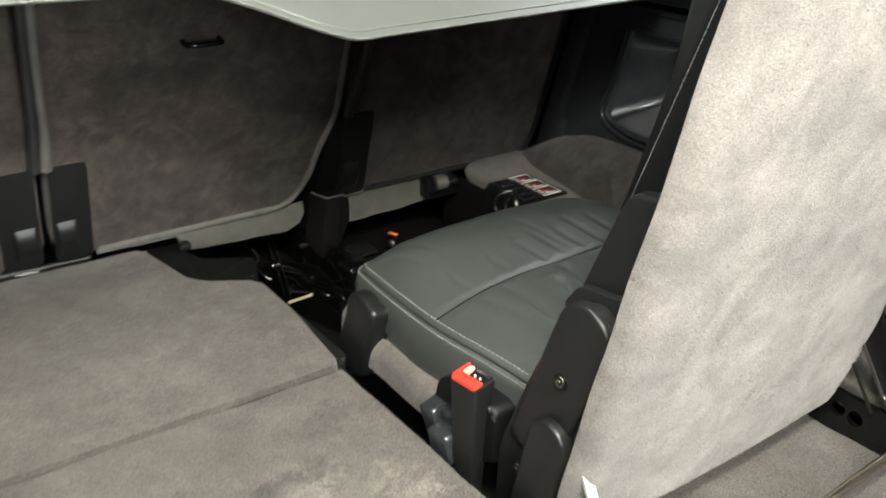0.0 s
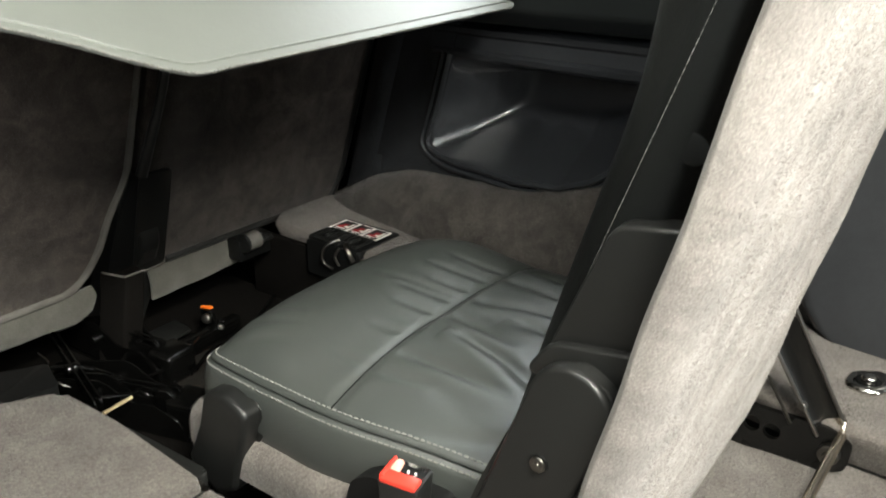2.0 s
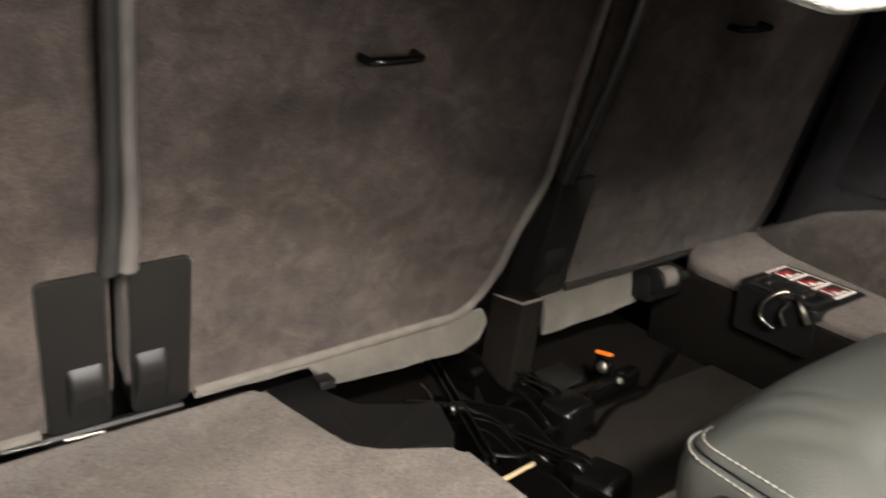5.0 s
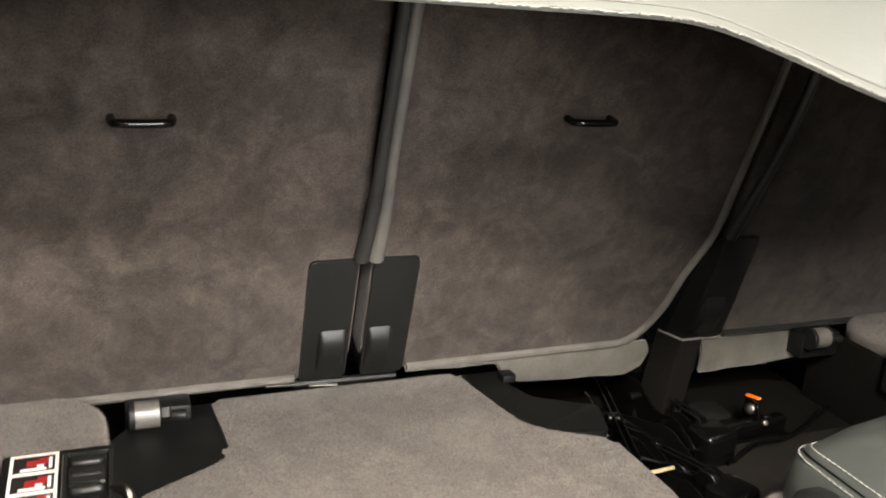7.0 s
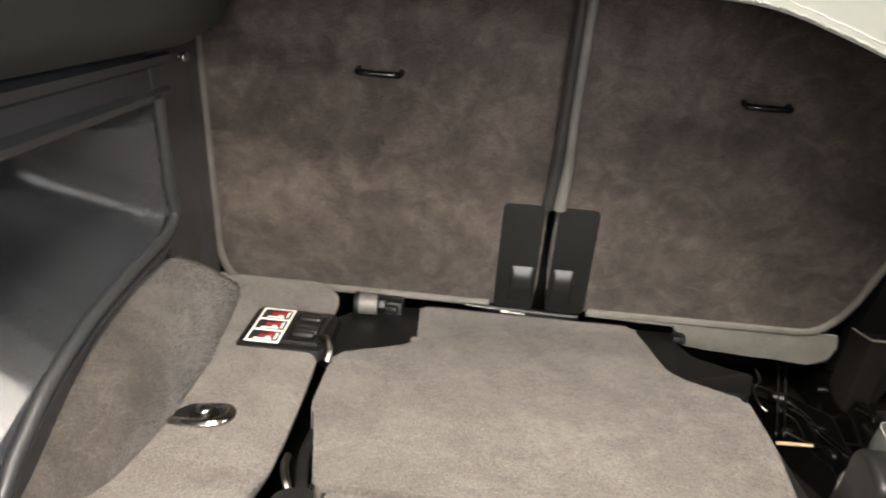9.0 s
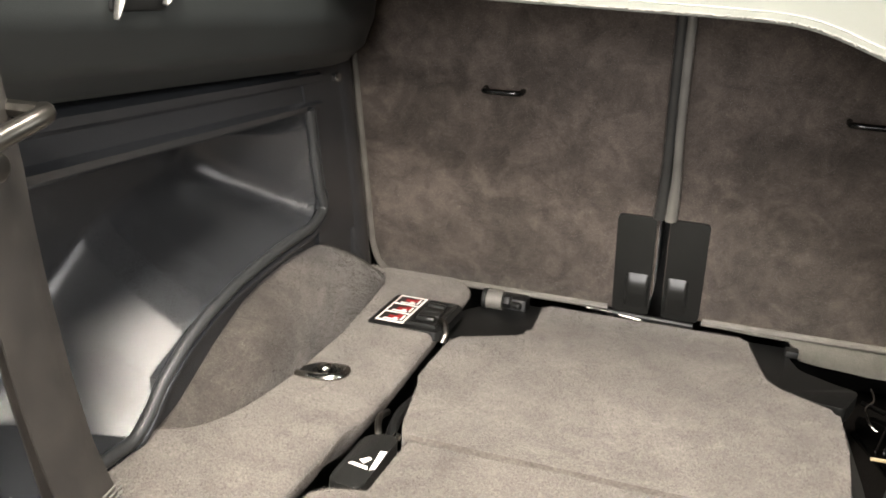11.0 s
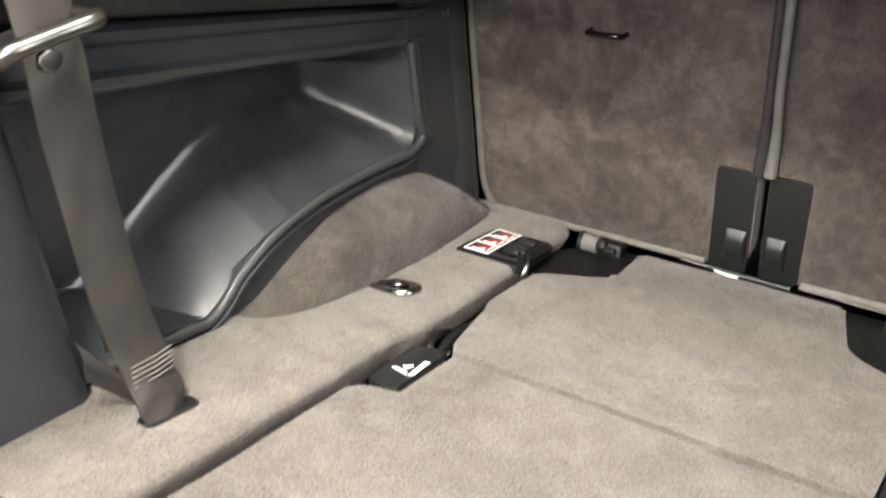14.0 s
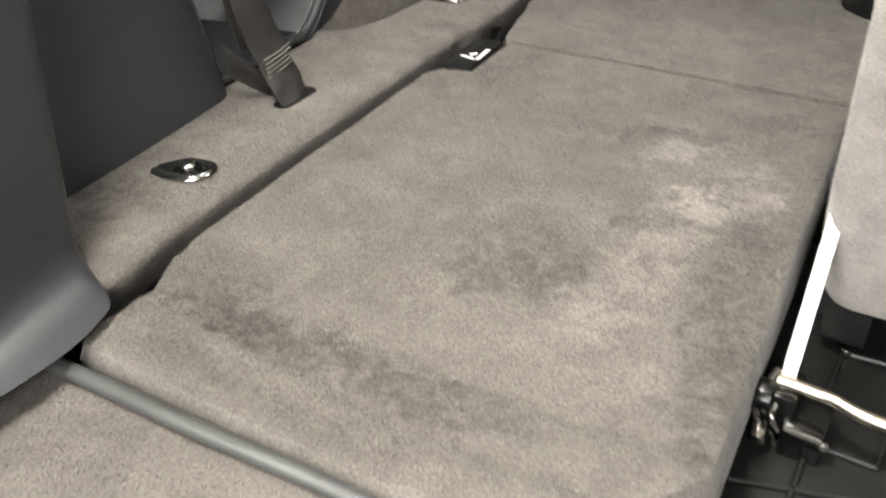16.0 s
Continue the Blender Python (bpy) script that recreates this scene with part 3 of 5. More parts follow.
part("pin_end", tube([on_back(-0.29, 0.009, 0.005), on_back(-0.256, 0.007, 0.005)], 0.0014, 6), SATIN, left_seat)
part("pin_end", tube([on_back(-0.247, 0.006, 0.007), on_back(-0.218, 0.004, 0.007)], 0.0014, 6), STEEL, left_seat)
# black backing board stands in for the shade in the seat gaps
structure("trim_dark_backing", box(-0.65, 0.65, 0.14, 0.17, -0.12, 0.75), BLACK, "black board added as the shade between and below the seat backs", "gap")


def roller(x, label):
    t = thing("seat_stop", label, "seat fitting", "seat stops", (x, -0.035, 0.0))
    part("sleeve", tube([(-0.028, 0, 0.009), (-0.007, 0, 0.009)], 0.0125, 18), PIPING, t, "grey rubber sleeve")
    part("collar", disc((-0.031, 0, 0.009), (1, 0, 0), 0.014, 0.006, 0.0015, 18), BLACK, t)
    part("nut", disc((-0.002, 0, 0.009), (1, 0, 0), 0.009, 0.010, 0.002, 6), BLACK, t)
    part("bolt", disc((0.010, -0.002, 0.006), (1, -0.2, 0), 0.0045, 0.014, 0.001, 10), SATIN, t)
    part("bracket", box(-0.036, 0.022, 0.004, 0.03, -0.02, 0.012, 0.003), BLACK, t)
    return t


roller(-0.385, "grey rubber seat stop with black bolt end")
roller(0.395, "grey rubber seat stop with black bolt end, in shade")

# ---- folded third row seat that makes the load floor ----
fold = thing("folded_seat", "folded third row seat, grey-brown carpeted back lying flat", "car seat", "third row seats")
front_outline = [(-0.421, -0.158), (-0.421, -0.275), (-0.414, -0.290), (-0.399, -0.372), (-0.392, -0.394), (-0.20, -0.395), (-0.004, -0.394), (0.006, -0.26), (0.004, -0.172),
                 (-0.052, -0.140), (-0.068, -0.120), (-0.086, -0.03), (-0.088, -0.006), (-0.344, -0.006), (-0.338, -0.105), (-0.350, -0.120)]


def padded(y0, y1, edge, top, seed, dents=()):
    """A padded carpet panel as a fine grid: edge(y) gives the left and right limits; soft rolled edges."""
    nu, nv = 90, 110

    def f(u, v):
        y = y0 + (y1 - y0) * v
        a, b = edge(y)
        x = a + (b - a) * u
        d = min(x - a, b - x, y - y0, y1 - y)
        z = top - 0.011 * math.exp(-max(d, 0) / 0.0026)
        z += wobble(x, y, seed, 9, 0.0035) + wobble(x, y, seed + 5, 26, 0.0012)
        # pressed lines across the rear end
        for yc, deep in ((-0.905, 0.0022), (-0.955, 0.0030), (-0.985, 0.0020)):
            z -= deep * math.exp(-((y - yc - 0.012 * math.sin(x * 11)) / 0.009) ** 2)
        for cx, cy, r, depth in dents:
            z -= depth * math.exp(-((x - cx) ** 2 + (y - cy) ** 2) / r ** 2)
        return (x, y, z)
    bm = sheet(f, nu, nv)
    return bm


def skirted(bm, drop):
    edges = [e for e in bm.edges if len(e.link_faces) == 1]
    r = bmesh.ops.extrude_edge_only(bm, edges=edges)
    for v in r["geom"]:
        if isinstance(v, bmesh.types.BMVert):
            v.co.z -= drop
    return bm


part("front_panel", slab(rounded(front_outline, 0.008, 4), xy, -0.034, 0.001, 0.006, 3), FRONT_CARPET, fold, "grey-brown pile carpet panel")
rear_l = spline([-1.019, -1.008, -0.990, -0.967, -0.945, -0.928, -0.908, -0.885, -0.52, -0.505, -0.497, -0.40], [-0.400, -0.408, -0.412, -0.411, -0.410, -0.415, -0.424, -0.428, -0.4295, -0.418, -0.386, -0.384])
rear_r = spline([-1.019, -0.98, -0.94, -0.92, -0.40], [-0.050, -0.030, -0.004, 0.010, -0.004])
part("rear_panel", skirted(padded(-1.019, -0.4020, lambda y: (rear_l(y), rear_r(y)), 0.004, 3.3,
                                  ((-0.33, -0.93, 0.05, 0.006), (-0.15, -0.95, 0.09, 0.004), (-0.12, -0.66, 0.03, 0.003), (-0.05, -0.62, 0.025, 0.003))), 0.04), WORN_SHADED_CARPET, fold, "grey-brown pile carpet panel with scuffs and the seat's painted shadow")
part("corner_flap", slab(rounded([(-0.437, -0.152), (-0.438, -0.060), (-0.40, -0.006), (-0.330, -0.004), (-0.325, -0.115), (-0.345, -0.135), (-0.40, -0.160)], 0.010), xy, -0.02, -0.003, 0.001), BLACK, fold, "black rubber corner flap")
part("corner_flap", slab(rounded([(-0.090, -0.004), (-0.035, -0.004), (-0.043, -0.030), (-0.030, -0.068), (0.012, -0.094), (0.030, -0.100), (0.012, -0.152), (-0.052, -0.142), (-0.071, -0.118)], 0.008), xy, -0.02, -0.003, 0.001), BLACK, fold, "black rubber corner flap")
part("flap_clip", box(-0.045, -0.030, -0.032, -0.016, -0.004, 0.004, 0.001), BLACK, fold)
handle = part("release_handle", slab(rounded([(-0.420, -0.496), (-0.388, -0.498), (-0.389, -0.408), (-0.400, -0.405), (-0.420, -0.412)], 0.010), xy, -0.02, 0.003, 0.002, 2), SATIN, fold, "black plastic release handle with white seat symbol")
symbol = join(slab([(-0.3925, -0.4690), (-0.3880, -0.4650), (-0.3895, -0.4350), (-0.3955, -0.4360)], xy, 0.0034, 0.0038),
              slab([(-0.4135, -0.4650), (-0.4110, -0.4615), (-0.3960, -0.4640), (-0.3940, -0.4690)], xy, 0.0034, 0.0038),
              slab([(-0.4070, -0.4560), (-0.4010, -0.4610), (-0.3972, -0.4520), (-0.4000, -0.4490)], xy, 0.0034, 0.0038))
part("seat_symbol", symbol, PAPER, handle, "white seat symbol", False)
part("hinge_arm", tube(smooth_line([(-0.412, -0.300, -0.012), (-0.410, -0.350, -0.004), (-0.405, -0.385, -0.004), (-0.401, -0.402, -0.012)], 6), 0.0055, 8), BLACK, fold)
part("hinge_arm", tube(smooth_line([(-0.424, -0.350, -0.006), (-0.420, -0.380, 0.004), (-0.414, -0.398, 0.000), (-0.408, -0.405, -0.014)], 6), 0.0035, 8), STEEL, fold)
part("hinge_screw", disc((-0.395, -0.400, -0.002), (0, 1, 0.4), 0.004, 0.006), CHROME, fold)
# black strip laid in the groove to imitate its shade
part("dark_groove_strip", box(-0.386, -0.006, -0.4012, -0.3955, -0.03, -0.0065), BLACK, fold, "black strip added as the groove's shade between the panels")
part("underside", box(-0.40, -0.010, -1.0, -0.02, -0.075, -0.036, 0.004), BLACK, fold)
part("side_rail", slab(rounded([(-0.004, -0.19), (0.008, -0.19), (0.0135, -0.30), (0.0155, -0.374), (0.010, -0.381), (0.000, -0.372), (-0.001, -0.30)], 0.004, 4), xy, -0.03, -0.006, 0.004, 3), SATIN, fold, "black satin plastic side bar")
part("rail_end", tube([(0.002, -0.377, -0.016), (0.001, -0.386, -0.016)], 0.006, 10), STEEL, fold)


# ---- carpeted ledges, wheel arches ----
def ledge(sx):
    if sx < 0:
        o = [(0.62, -0.985), (0.62, 0.0), (0.50, 0.03), (0.438, -0.02), (0.432, -0.205), (0.428, -0.30), (0.428, -0.40), (0.437, -0.425), (0.4345, -0.452), (0.4335, -0.90), (0.4240, -0.945), (0.4240, -0.966), (0.4450, -0.985)]
    else:
        o = [(0.62, -0.985), (0.62, 0.0), (0.50, 0.03), (0.435, -0.02), (0.428, -0.205), (0.424, -0.60), (0.41, -0.72), (0.395, -0.80), (0.390, -0.985)]
    o = rounded([(sx * x, y) for x, y in o], 0.024, 5)
    if sx < 0:
        o = o[::-1]
    bm = rolled(o, xy, -0.034, 0.017, 0.0095)
    # the inner side leans back under the rolled edge
    for v in bm.verts:
        if v.co.z < 0.004 and abs(v.co.x) < 0.46:
            v.co.x += sx * 0.022
    return structure("trim_ledge", bm, LEDGE_CARPET, "grey-brown carpeted side ledge of the load floor", "ledge")


ledge(-1)
ledge(1)


def wheel_arch(sx):
    if sx < 0:
        top = spline([-0.52, -0.473, -0.411, -0.358, -0.324, -0.263, -0.20, -0.172, -0.109, -0.033, 0.0], [0.006, 0.019, 0.058, 0.082, 0.091, 0.100, 0.098, 0.091, 0.063, 0.017, 0.006])
        base = spline([-0.52, -0.44, -0.338, -0.226, -0.072, 0.0], [0.558, 0.533, 0.523, 0.527, 0.546, 0.566])
        y0, y1 = -0.52, 0.0
    else:
        top = spline([-0.72, -0.62, -0.52, -0.417, -0.35, -0.295, -0.156, -0.09, -0.042, 0.0], [0.19, 0.18, 0.150, 0.106, 0.093, 0.089, 0.083, 0.062, 0.036, 0.010])
        base = spline([-0.72, -0.44, -0.338, -0.226, -0.072, 0.0], [0.55, 0.520, 0.510, 0.512, 0.54, 0.572])
        y0, y1 = -0.72, 0.0

    def f(u, v):
        y = y0 + (y1 - y0) * u
        b, h = base(y), top(y)
        a = v * math.pi / 2
        x = b + (0.605 - b) * (1 - max(0.0, math.cos(a)) ** 0.8)
        z = 0.012 + (h - 0.006) * math.sin(a) ** 0.85
        k = wobble(x, y, z, 14, 0.003)
        return (sx * (x + k), y, z + k)
    bm = sheet(f, 70, 24)
    # soften the line of the arch
    bmesh.ops.smooth_vert(bm, verts=bm.verts[:], factor=0.5, use_axis_x=True, use_axis_y=True, use_axis_z=True)
    bmesh.ops.smooth_vert(bm, verts=bm.verts[:], factor=0.5, use_axis_x=True, use_axis_y=True, use_axis_z=True)
    bmesh.ops.smooth_vert(bm, verts=bm.verts[:], factor=0.5, use_axis_x=True, use_axis_y=True, use_axis_z=True)
    return structure("trim_wheel_arch", bm, ARCH, "brown-grey carpet moulded over the wheel arch", "wheel arch")


wheel_arch(-1)
wheel_arch(1)


# ---- plastic side panels ----
def side_panel(sx):
    t = thing("side_panel", "dark grey plastic side panel with deep moulded recess", "trim panel", "side panels", (sx * 0.577, -0.4, 0.02))
    inv = Matrix.Translation((-sx * 0.577, 0.4, -0.02))
    if sx < 0:
        low = spline([-0.90, -0.66, -0.60, -0.535, -0.514, -0.498, -0.455, -0.42, -0.375, -0.33, -0.284, -0.22, -0.20], [0.026, 0.026, 0.026, 0.027, 0.044, 0.062, 0.089, 0.102, 0.114, 0.121, 0.126, 0.131, 0.136])
        shelf = spline([-0.90, -0.70, -0.60, -0.535, -0.498, -0.455, -0.42, -0.375, -0.33, -0.284, -0.22, -0.20], [-0.26, -0.096, -0.018, 0.030, 0.059, 0.088, 0.102, 0.114, 0.121, 0.126, 0.131, 0.136])
    else:
        low = spline([-0.90, -0.62, -0.541, -0.503, -0.452, -0.40, -0.34, -0.231, -0.205], [0.20, 0.20, 0.190, 0.173, 0.132, 0.112, 0.108, 0.116, 0.124])
        shelf = low
    ztop = 0.262

    def front(z):
        return -0.194 - 0.28 * max(0.0, z - 0.140)

    # recess surface: a flat shelf over the arch, a steep front wall and a plain rear wall with rounded inner corners
    wide = spline([-0.62, -0.50, -0.37, -0.20], [0.060, 0.061, 0.062, 0.060])

    def smin(a, b, k):
        h = max(0.0, k - abs(a - b)) / k
        return min(a, b) - h * h * k / 4

    def depth(y, z):
        db = min(max(0.0, z - shelf(y)) / wide(y), max(0.0, z - low(y)) / 0.020)
        df = max(0.0, front(z) - y) / 0.064
        return 0.004 + 0.108 * max(0.0, smin(smin(db, df, 0.55 if sx < 0 else 0.24), 1.0, 0.38))

    def rec(u, v):
        along = 1 - (1 - u) ** 1.5
        z0 = low(-0.90 + (front(0) + 0.90) * along)
        z = z0 + (ztop - z0) * v ** 1.7
        y = -0.90 + (front(z) + 0.90) * along
        e = max(0.0, min((ztop - z) / 0.03, 1.0))
        e = e * e * (3 - 2 * e)
        return (sx * (0.577 + depth(y, z) * e), y, z)
    part("recess", moved(sheet(rec, 300, 150), inv), PLASTIC, t, "smooth dark plastic recess with worn highlights", angle=70)
    # rim: raised lip that follows the recess
    ys = [-0.88 + 0.02 * i for i in range(34)]
    line = [(y, low(y)) for y in ys]
    yc = front(0)
    corner = [(yc - 0.004, low(yc) + 0.004), (yc + 0.002, low(yc) + 0.015), (front(0.177), 0.177), (front(0.22), 0.22), (front(ztop), ztop + 0.002)]
    loop = smooth_line([(sx * 0.575, y, z) for y, z in line + corner], 3)
    part("rim", moved(tube(loop, 0.0058, 10, up=(1, 0, 0)), inv), GREYPLASTIC if sx < 0 else PLASTIC, t)
    loop2 = []
    for k, (_, y, z) in enumerate(loop):
        a, b = loop[max(0, k - 2)], loop[min(len(loop) - 1, k + 2)]
        d = math.hypot(b[1] - a[1], b[2] - a[2])
        loop2.append((sx * 0.577, y + 0.012 * (b[2] - a[2]) / d, z - 0.012 * (b[1] - a[1]) / d))
    part("rim", moved(tube(loop2, 0.0046, 10, up=(1, 0, 0)), inv), PLASTIC, t)
    # flat land below and before the recess

    def land(u, v):
        y = -0.90 + (-0.10 + 0.90) * u
        z1 = low(y) if y < yc else 0.140 + (y - yc) * 0.1
        z = -0.01 + (z1 + 0.01) * v
        return (sx * 0.581, y, z)
    part("lower_land", moved(sheet(land, 90, 8, (sx * 0.01, 0, 0)), inv), PLASTIC, t)
    part("front_land", moved(slab(rounded([(-0.194, 0.10), (-0.085, 0.10), (-0.125, 0.31), (-0.242, 0.31), (-0.228, 0.262), (-0.197, 0.155)], 0.006), yz, sx * 0.578 if sx < 0 else sx * 0.59, sx * 0.59 if sx < 0 else sx * 0.578), inv), PLASTIC, t)
    # stepped band above the recess
    prof = [(0.581, ztop - 0.004), (0.574, ztop), (0.572, 0.268), (0.580, 0.272), (0.581, 0.288), (0.575, 0.292), (0.574, 0.299), (0.580, 0.303), (0.592, 0.306)]

    def band(u, v):
        y = -0.90 + 0.70 * u
        k = v * (len(prof) - 1)
        i = min(int(k), len(prof) - 2)
        a, b = prof[i], prof[i + 1]
        f = k - i
        rise = 0.016 * max(0.0, -(y + 0.22)) * v
        return (sx * (a[0] + (b[0] - a[0]) * f), y, a[1] + (b[1] - a[1]) * f + rise)
    part("band", moved(sheet(band, 30, 32), inv), PLASTIC, t)
    # soft roll above
    rp = [(0.60, 0.307), (0.582, 0.305), (0.552, 0.310), (0.522, 0.330), (0.507, 0.360), (0.503, 0.395), (0.512, 0.430), (0.540, 0.455), (0.60, 0.465), (0.66, 0.47)]

    def roll(u, v):
        y = -0.93 + 0.83 * u
        k = v * (len(rp) - 1)
        i = min(int(k), len(rp) - 2)
        a, b = rp[i], rp[i + 1]
        f = k - i
        x, z = a[0] + (b[0] - a[0]) * f, a[1] + (b[1] - a[1]) * f
        end = max(0.0, (u - 0.78) / 0.22)
        x = x + (0.60 - x) * (1 - math.sqrt(max(0, 1 - end ** 2)))
        z = z + 0.001 + 0.014 * max(0.0, -(y + 0.22)) + 0.026 * max(0.0, -(y + 0.22)) * v
        return (sx * x, y, z)
    part("soft_roll", moved(sheet(roll, 60, 45), inv), SOFT_ROLL, t, "black soft padded roll along the top")
    return t


side_panel(-1)
side_panel(1)


def pocket_hook():
    t = thing("bag_hook", "folding bright metal bag hook in a black slot", "hook", "", (-0.507, -0.60, 0.388))
    part("slot", box(-0.006, 0.004, -0.024, 0.030, -0.010, 0.016, 0.003), BLACK, t)
    for y, low in ((-0.026, -0.012), (0.022, -0.004)):
        pts = smooth_line([(0.001, y + 0.012, 0.016), (0.006, y + 0.010, 0.010), (0.009, y + 0.004, 0.0), (0.008, y, low - 0.002)], 5)
        part("prong", tube(pts, [0.0040, 0.0042] + [0.0038] * (len(pts) - 4) + [0.0034, 0.0026], 10, flat=0.5), SATIN_METAL, t)
    part("bridge", tube([(0.006, -0.016, 0.010), (0.007, 0.010, 0.012), (0.006, 0.032, 0.012)], 0.0036, 8, flat=0.6), SATIN_METAL, t)
    return t


pocket_hook()


def pillar(sx):
    def f(u, v):
        a = u * math.pi
        z = -0.01 + 0.33 * v
        return (sx * (0.602 - 0.026 * math.sin(a) ** 0.6), back_y(z) - 0.053 + 0.037 * math.cos(a), z)
    t = tagged(part("pillar_trim", sheet(f, 14, 12), PLASTIC), "dark plastic pillar trim beside the seat back", "trim panel", "pillar trims")
    return t


pillar(-1)
pillar(1)
tagged(part("trim_button", disc((-0.576, -0.158, 0.292), (1, -0.5, 0), 0.005, 0.006, 0.001), CHROME), "small bright screw cap on the pillar trim", "screw cap")


# ---- rear quarter trims ----
def quarter(sx):
    t = thing("quarter_trim", "grey plastic rear quarter trim panel with flared foot", "trim panel", "quarter trims", (sx * 0.55, -0.85, 0.02))
    inv = Matrix.Translation((-sx * 0.55, 0.85, -0.02))

    def wall(u, v):
        z = 0.0 + 0.52 * v
        y = -0.672 - 0.20 * z - 0.34 * u - (0.10 * math.exp(-z / 0.045) * (1 - u) if sx > 0 else 0)
        x = 0.556 - 0.012 * math.sin(u * 2.2) - 0.02 * v * u
        e = max(0.0, 1 - u / 0.05)
        return (sx * (x + 0.02 * e * e), y, z)
    part("wall", moved(sheet(wall, 40, 20, (sx * 0.012, 0, 0)), inv), TRIM_GREY, t)

    def foot(u, v):
        # a column that flares into a foot at the bottom
        z = 0.016 + 0.60 * v ** 1.6
        fl = math.exp(-(z - 0.016) / 0.007)
        ang = u
        y = -0.952 + 0.13 * (z - 0.02) - 0.28 * ang
        x = 0.450 - 0.02 * math.sin(ang * 3.1) + 0.03 * (1 - ang) * max(0, z - 0.25)
        x -= fl * (0.043 + 0.006 * math.sin(ang * 9))
        y += fl * -0.014 * (1 - ang)
        e = max(0.0, 1 - ang / 0.08)
        x += 0.030 * e ** 2
        return (sx * x, y, z)
    part("foot", moved(sheet(foot, 40, 44, (sx * 0.02, 0, -0.004)), inv), TRIM_GREY, t, "grey plastic column flared into a foot")
    return t


quarter(-1)
quarter(1)
# upper side walls that close the bay
for sx in (-1, 1):
    structure("wall_upper_left" if sx < 0 else "wall_upper_right", join(box(min(sx * 0.62, sx * 0.70), max(sx * 0.62, sx * 0.70), -1.20, 1.3, 0.315, 0.475), box(min(sx * 0.728, sx * 0.758), max(sx * 0.728, sx * 0.758), -1.20, 1.3, -0.13, 0.475)), PLASTIC, "dark side wall of the car's inside", "side wall")

# ---- sill ----
structure("trim_sill_carpet", sheet(lambda u, v: (-0.66 + 1.32 * u, -1.20 + 0.172 * v, -0.016 + 0.006 * v + wobble(u * 8, v * 2, 0, 2, 0.002)), 60, 10, (0, 0, -0.05)), CARPET, "grey-brown carpet on the load sill", "sill carpet")
strip = smooth_line([(-0.428, -1.030, -0.003), (-0.41, -1.0325, -0.003), (-0.357, -1.0305, -0.004), (-0.29, -1.030, -0.004), (-0.15, -1.026, -0.004), (0.1, -1.028, -0.005), (0.40, -1.028, -0.005)], 6)
tagged(part("sill_strip", tube(strip, 0.0062, 12, flat=0.85), RUBBER), "grey rubber strip along the load sill", "strip")


# ---- raised third row seat ----
seat = thing("third_row_seat", "raised third row seat, dark green-grey leather with carpeted back", "car seat", "third row seats", (0.23, -0.5, 0.0))
SI = Matrix.Translation((-0.23, 0.5, 0.0))


def spart(name, bm, mat, label="", angle=40):
    return part(name, moved(bm, SI), mat, seat, label, True, angle)


CO = rounded([(0.046, -0.345), (0.075, -0.322), (0.16, -0.306), (0.28, -0.304), (0.375, -0.322), (0.408, -0.365), (0.412, -0.50), (0.412, -0.70), (0.058, -0.70), (0.054, -0.60), (0.040, -0.50), (0.041, -0.40)], 0.03, 7)


def resample(loop, n):
    pts = [Vector(p) for p in loop]
    lens = [(pts[(i + 1) % len(pts)] - pts[i]).length for i in range(len(pts))]
    total = sum(lens)
    out, i, acc = [], 0, 0.0
    for k in range(n):
        s = total * k / n
        while acc + lens[i] < s:
            acc += lens[i]
            i += 1
        f = (s - acc) / max(lens[i], 1e-9)
        out.append(pts[i].lerp(pts[(i + 1) % len(pts)], f))
    return out


CUSH = resample(CO, 220)
MID = Vector((0.228, -0.50))


def seam_y(x):
    return -0.495 + 0.012 * math.sin((x - 0.04) / 0.37 * math.pi) * 0.6 + 0.008 * (x - 0.04) / 0.37


def ease(t):
    t = min(1.0, max(0.0, t))
    return t * t * (3 - 2 * t)


def fall(x, y):
    """How far the rim of the cushion drops towards its front and its outer side."""
    return 0.018 * ease((y + 0.42) / 0.11) * ease((x - 0.035) / 0.06) + 0.010 * ease((x - 0.31) / 0.09)


# creases of the leather: start, bend, end, depth, half width; long slack ones behind the seam, short gathers before it
CREASES = []
for x, off, run, lean, deep in ((0.256, 0.0, 0.110, 0.18, 0.0042), (0.214, 0.0, 0.078, -0.27, 0.0034), (0.138, 0.0, 0.110, -0.05, 0.0042), (0.186, 0.028, 0.102, -0.37, 0.0046),
                                (0.103, 0.0, 0.053, 0.17, 0.0020), (0.062, 0.072, 0.085, 0.42, 0.0040), (0.310, 0.0, 0.130, -0.08, 0.0044), (0.236, 0.058, 0.090, -0.11, 0.0040), (0.344, 0.0, 0.102, 0.02, 0.0034)):
    CREASES.append(((x, -0.502 - off), (x + 0.30 * lean * run + 0.004, -0.502 - off - run * 0.42), (x + lean * run, -0.502 - off - run), deep, 0.0046 + 0.8 * deep))
for x, run, deep in ((0.238, 0.065, 0.0022), (0.208, 0.046, 0.0020), (0.297, 0.065, 0.0026), (0.107, 0.030, 0.0014), (0.250, 0.092, 0.0016), (0.266, 0.046, 0.0020), (0.330, 0.060, 0.0022), (0.160, 0.037, 0.0015)):
    CREASES.append(((x - 0.24 * run, -0.491 + run), (x - 0.11 * run, -0.491 + run * 0.45), (x, -0.491), deep * 0.9, 0.0038 + 0.9 * deep))
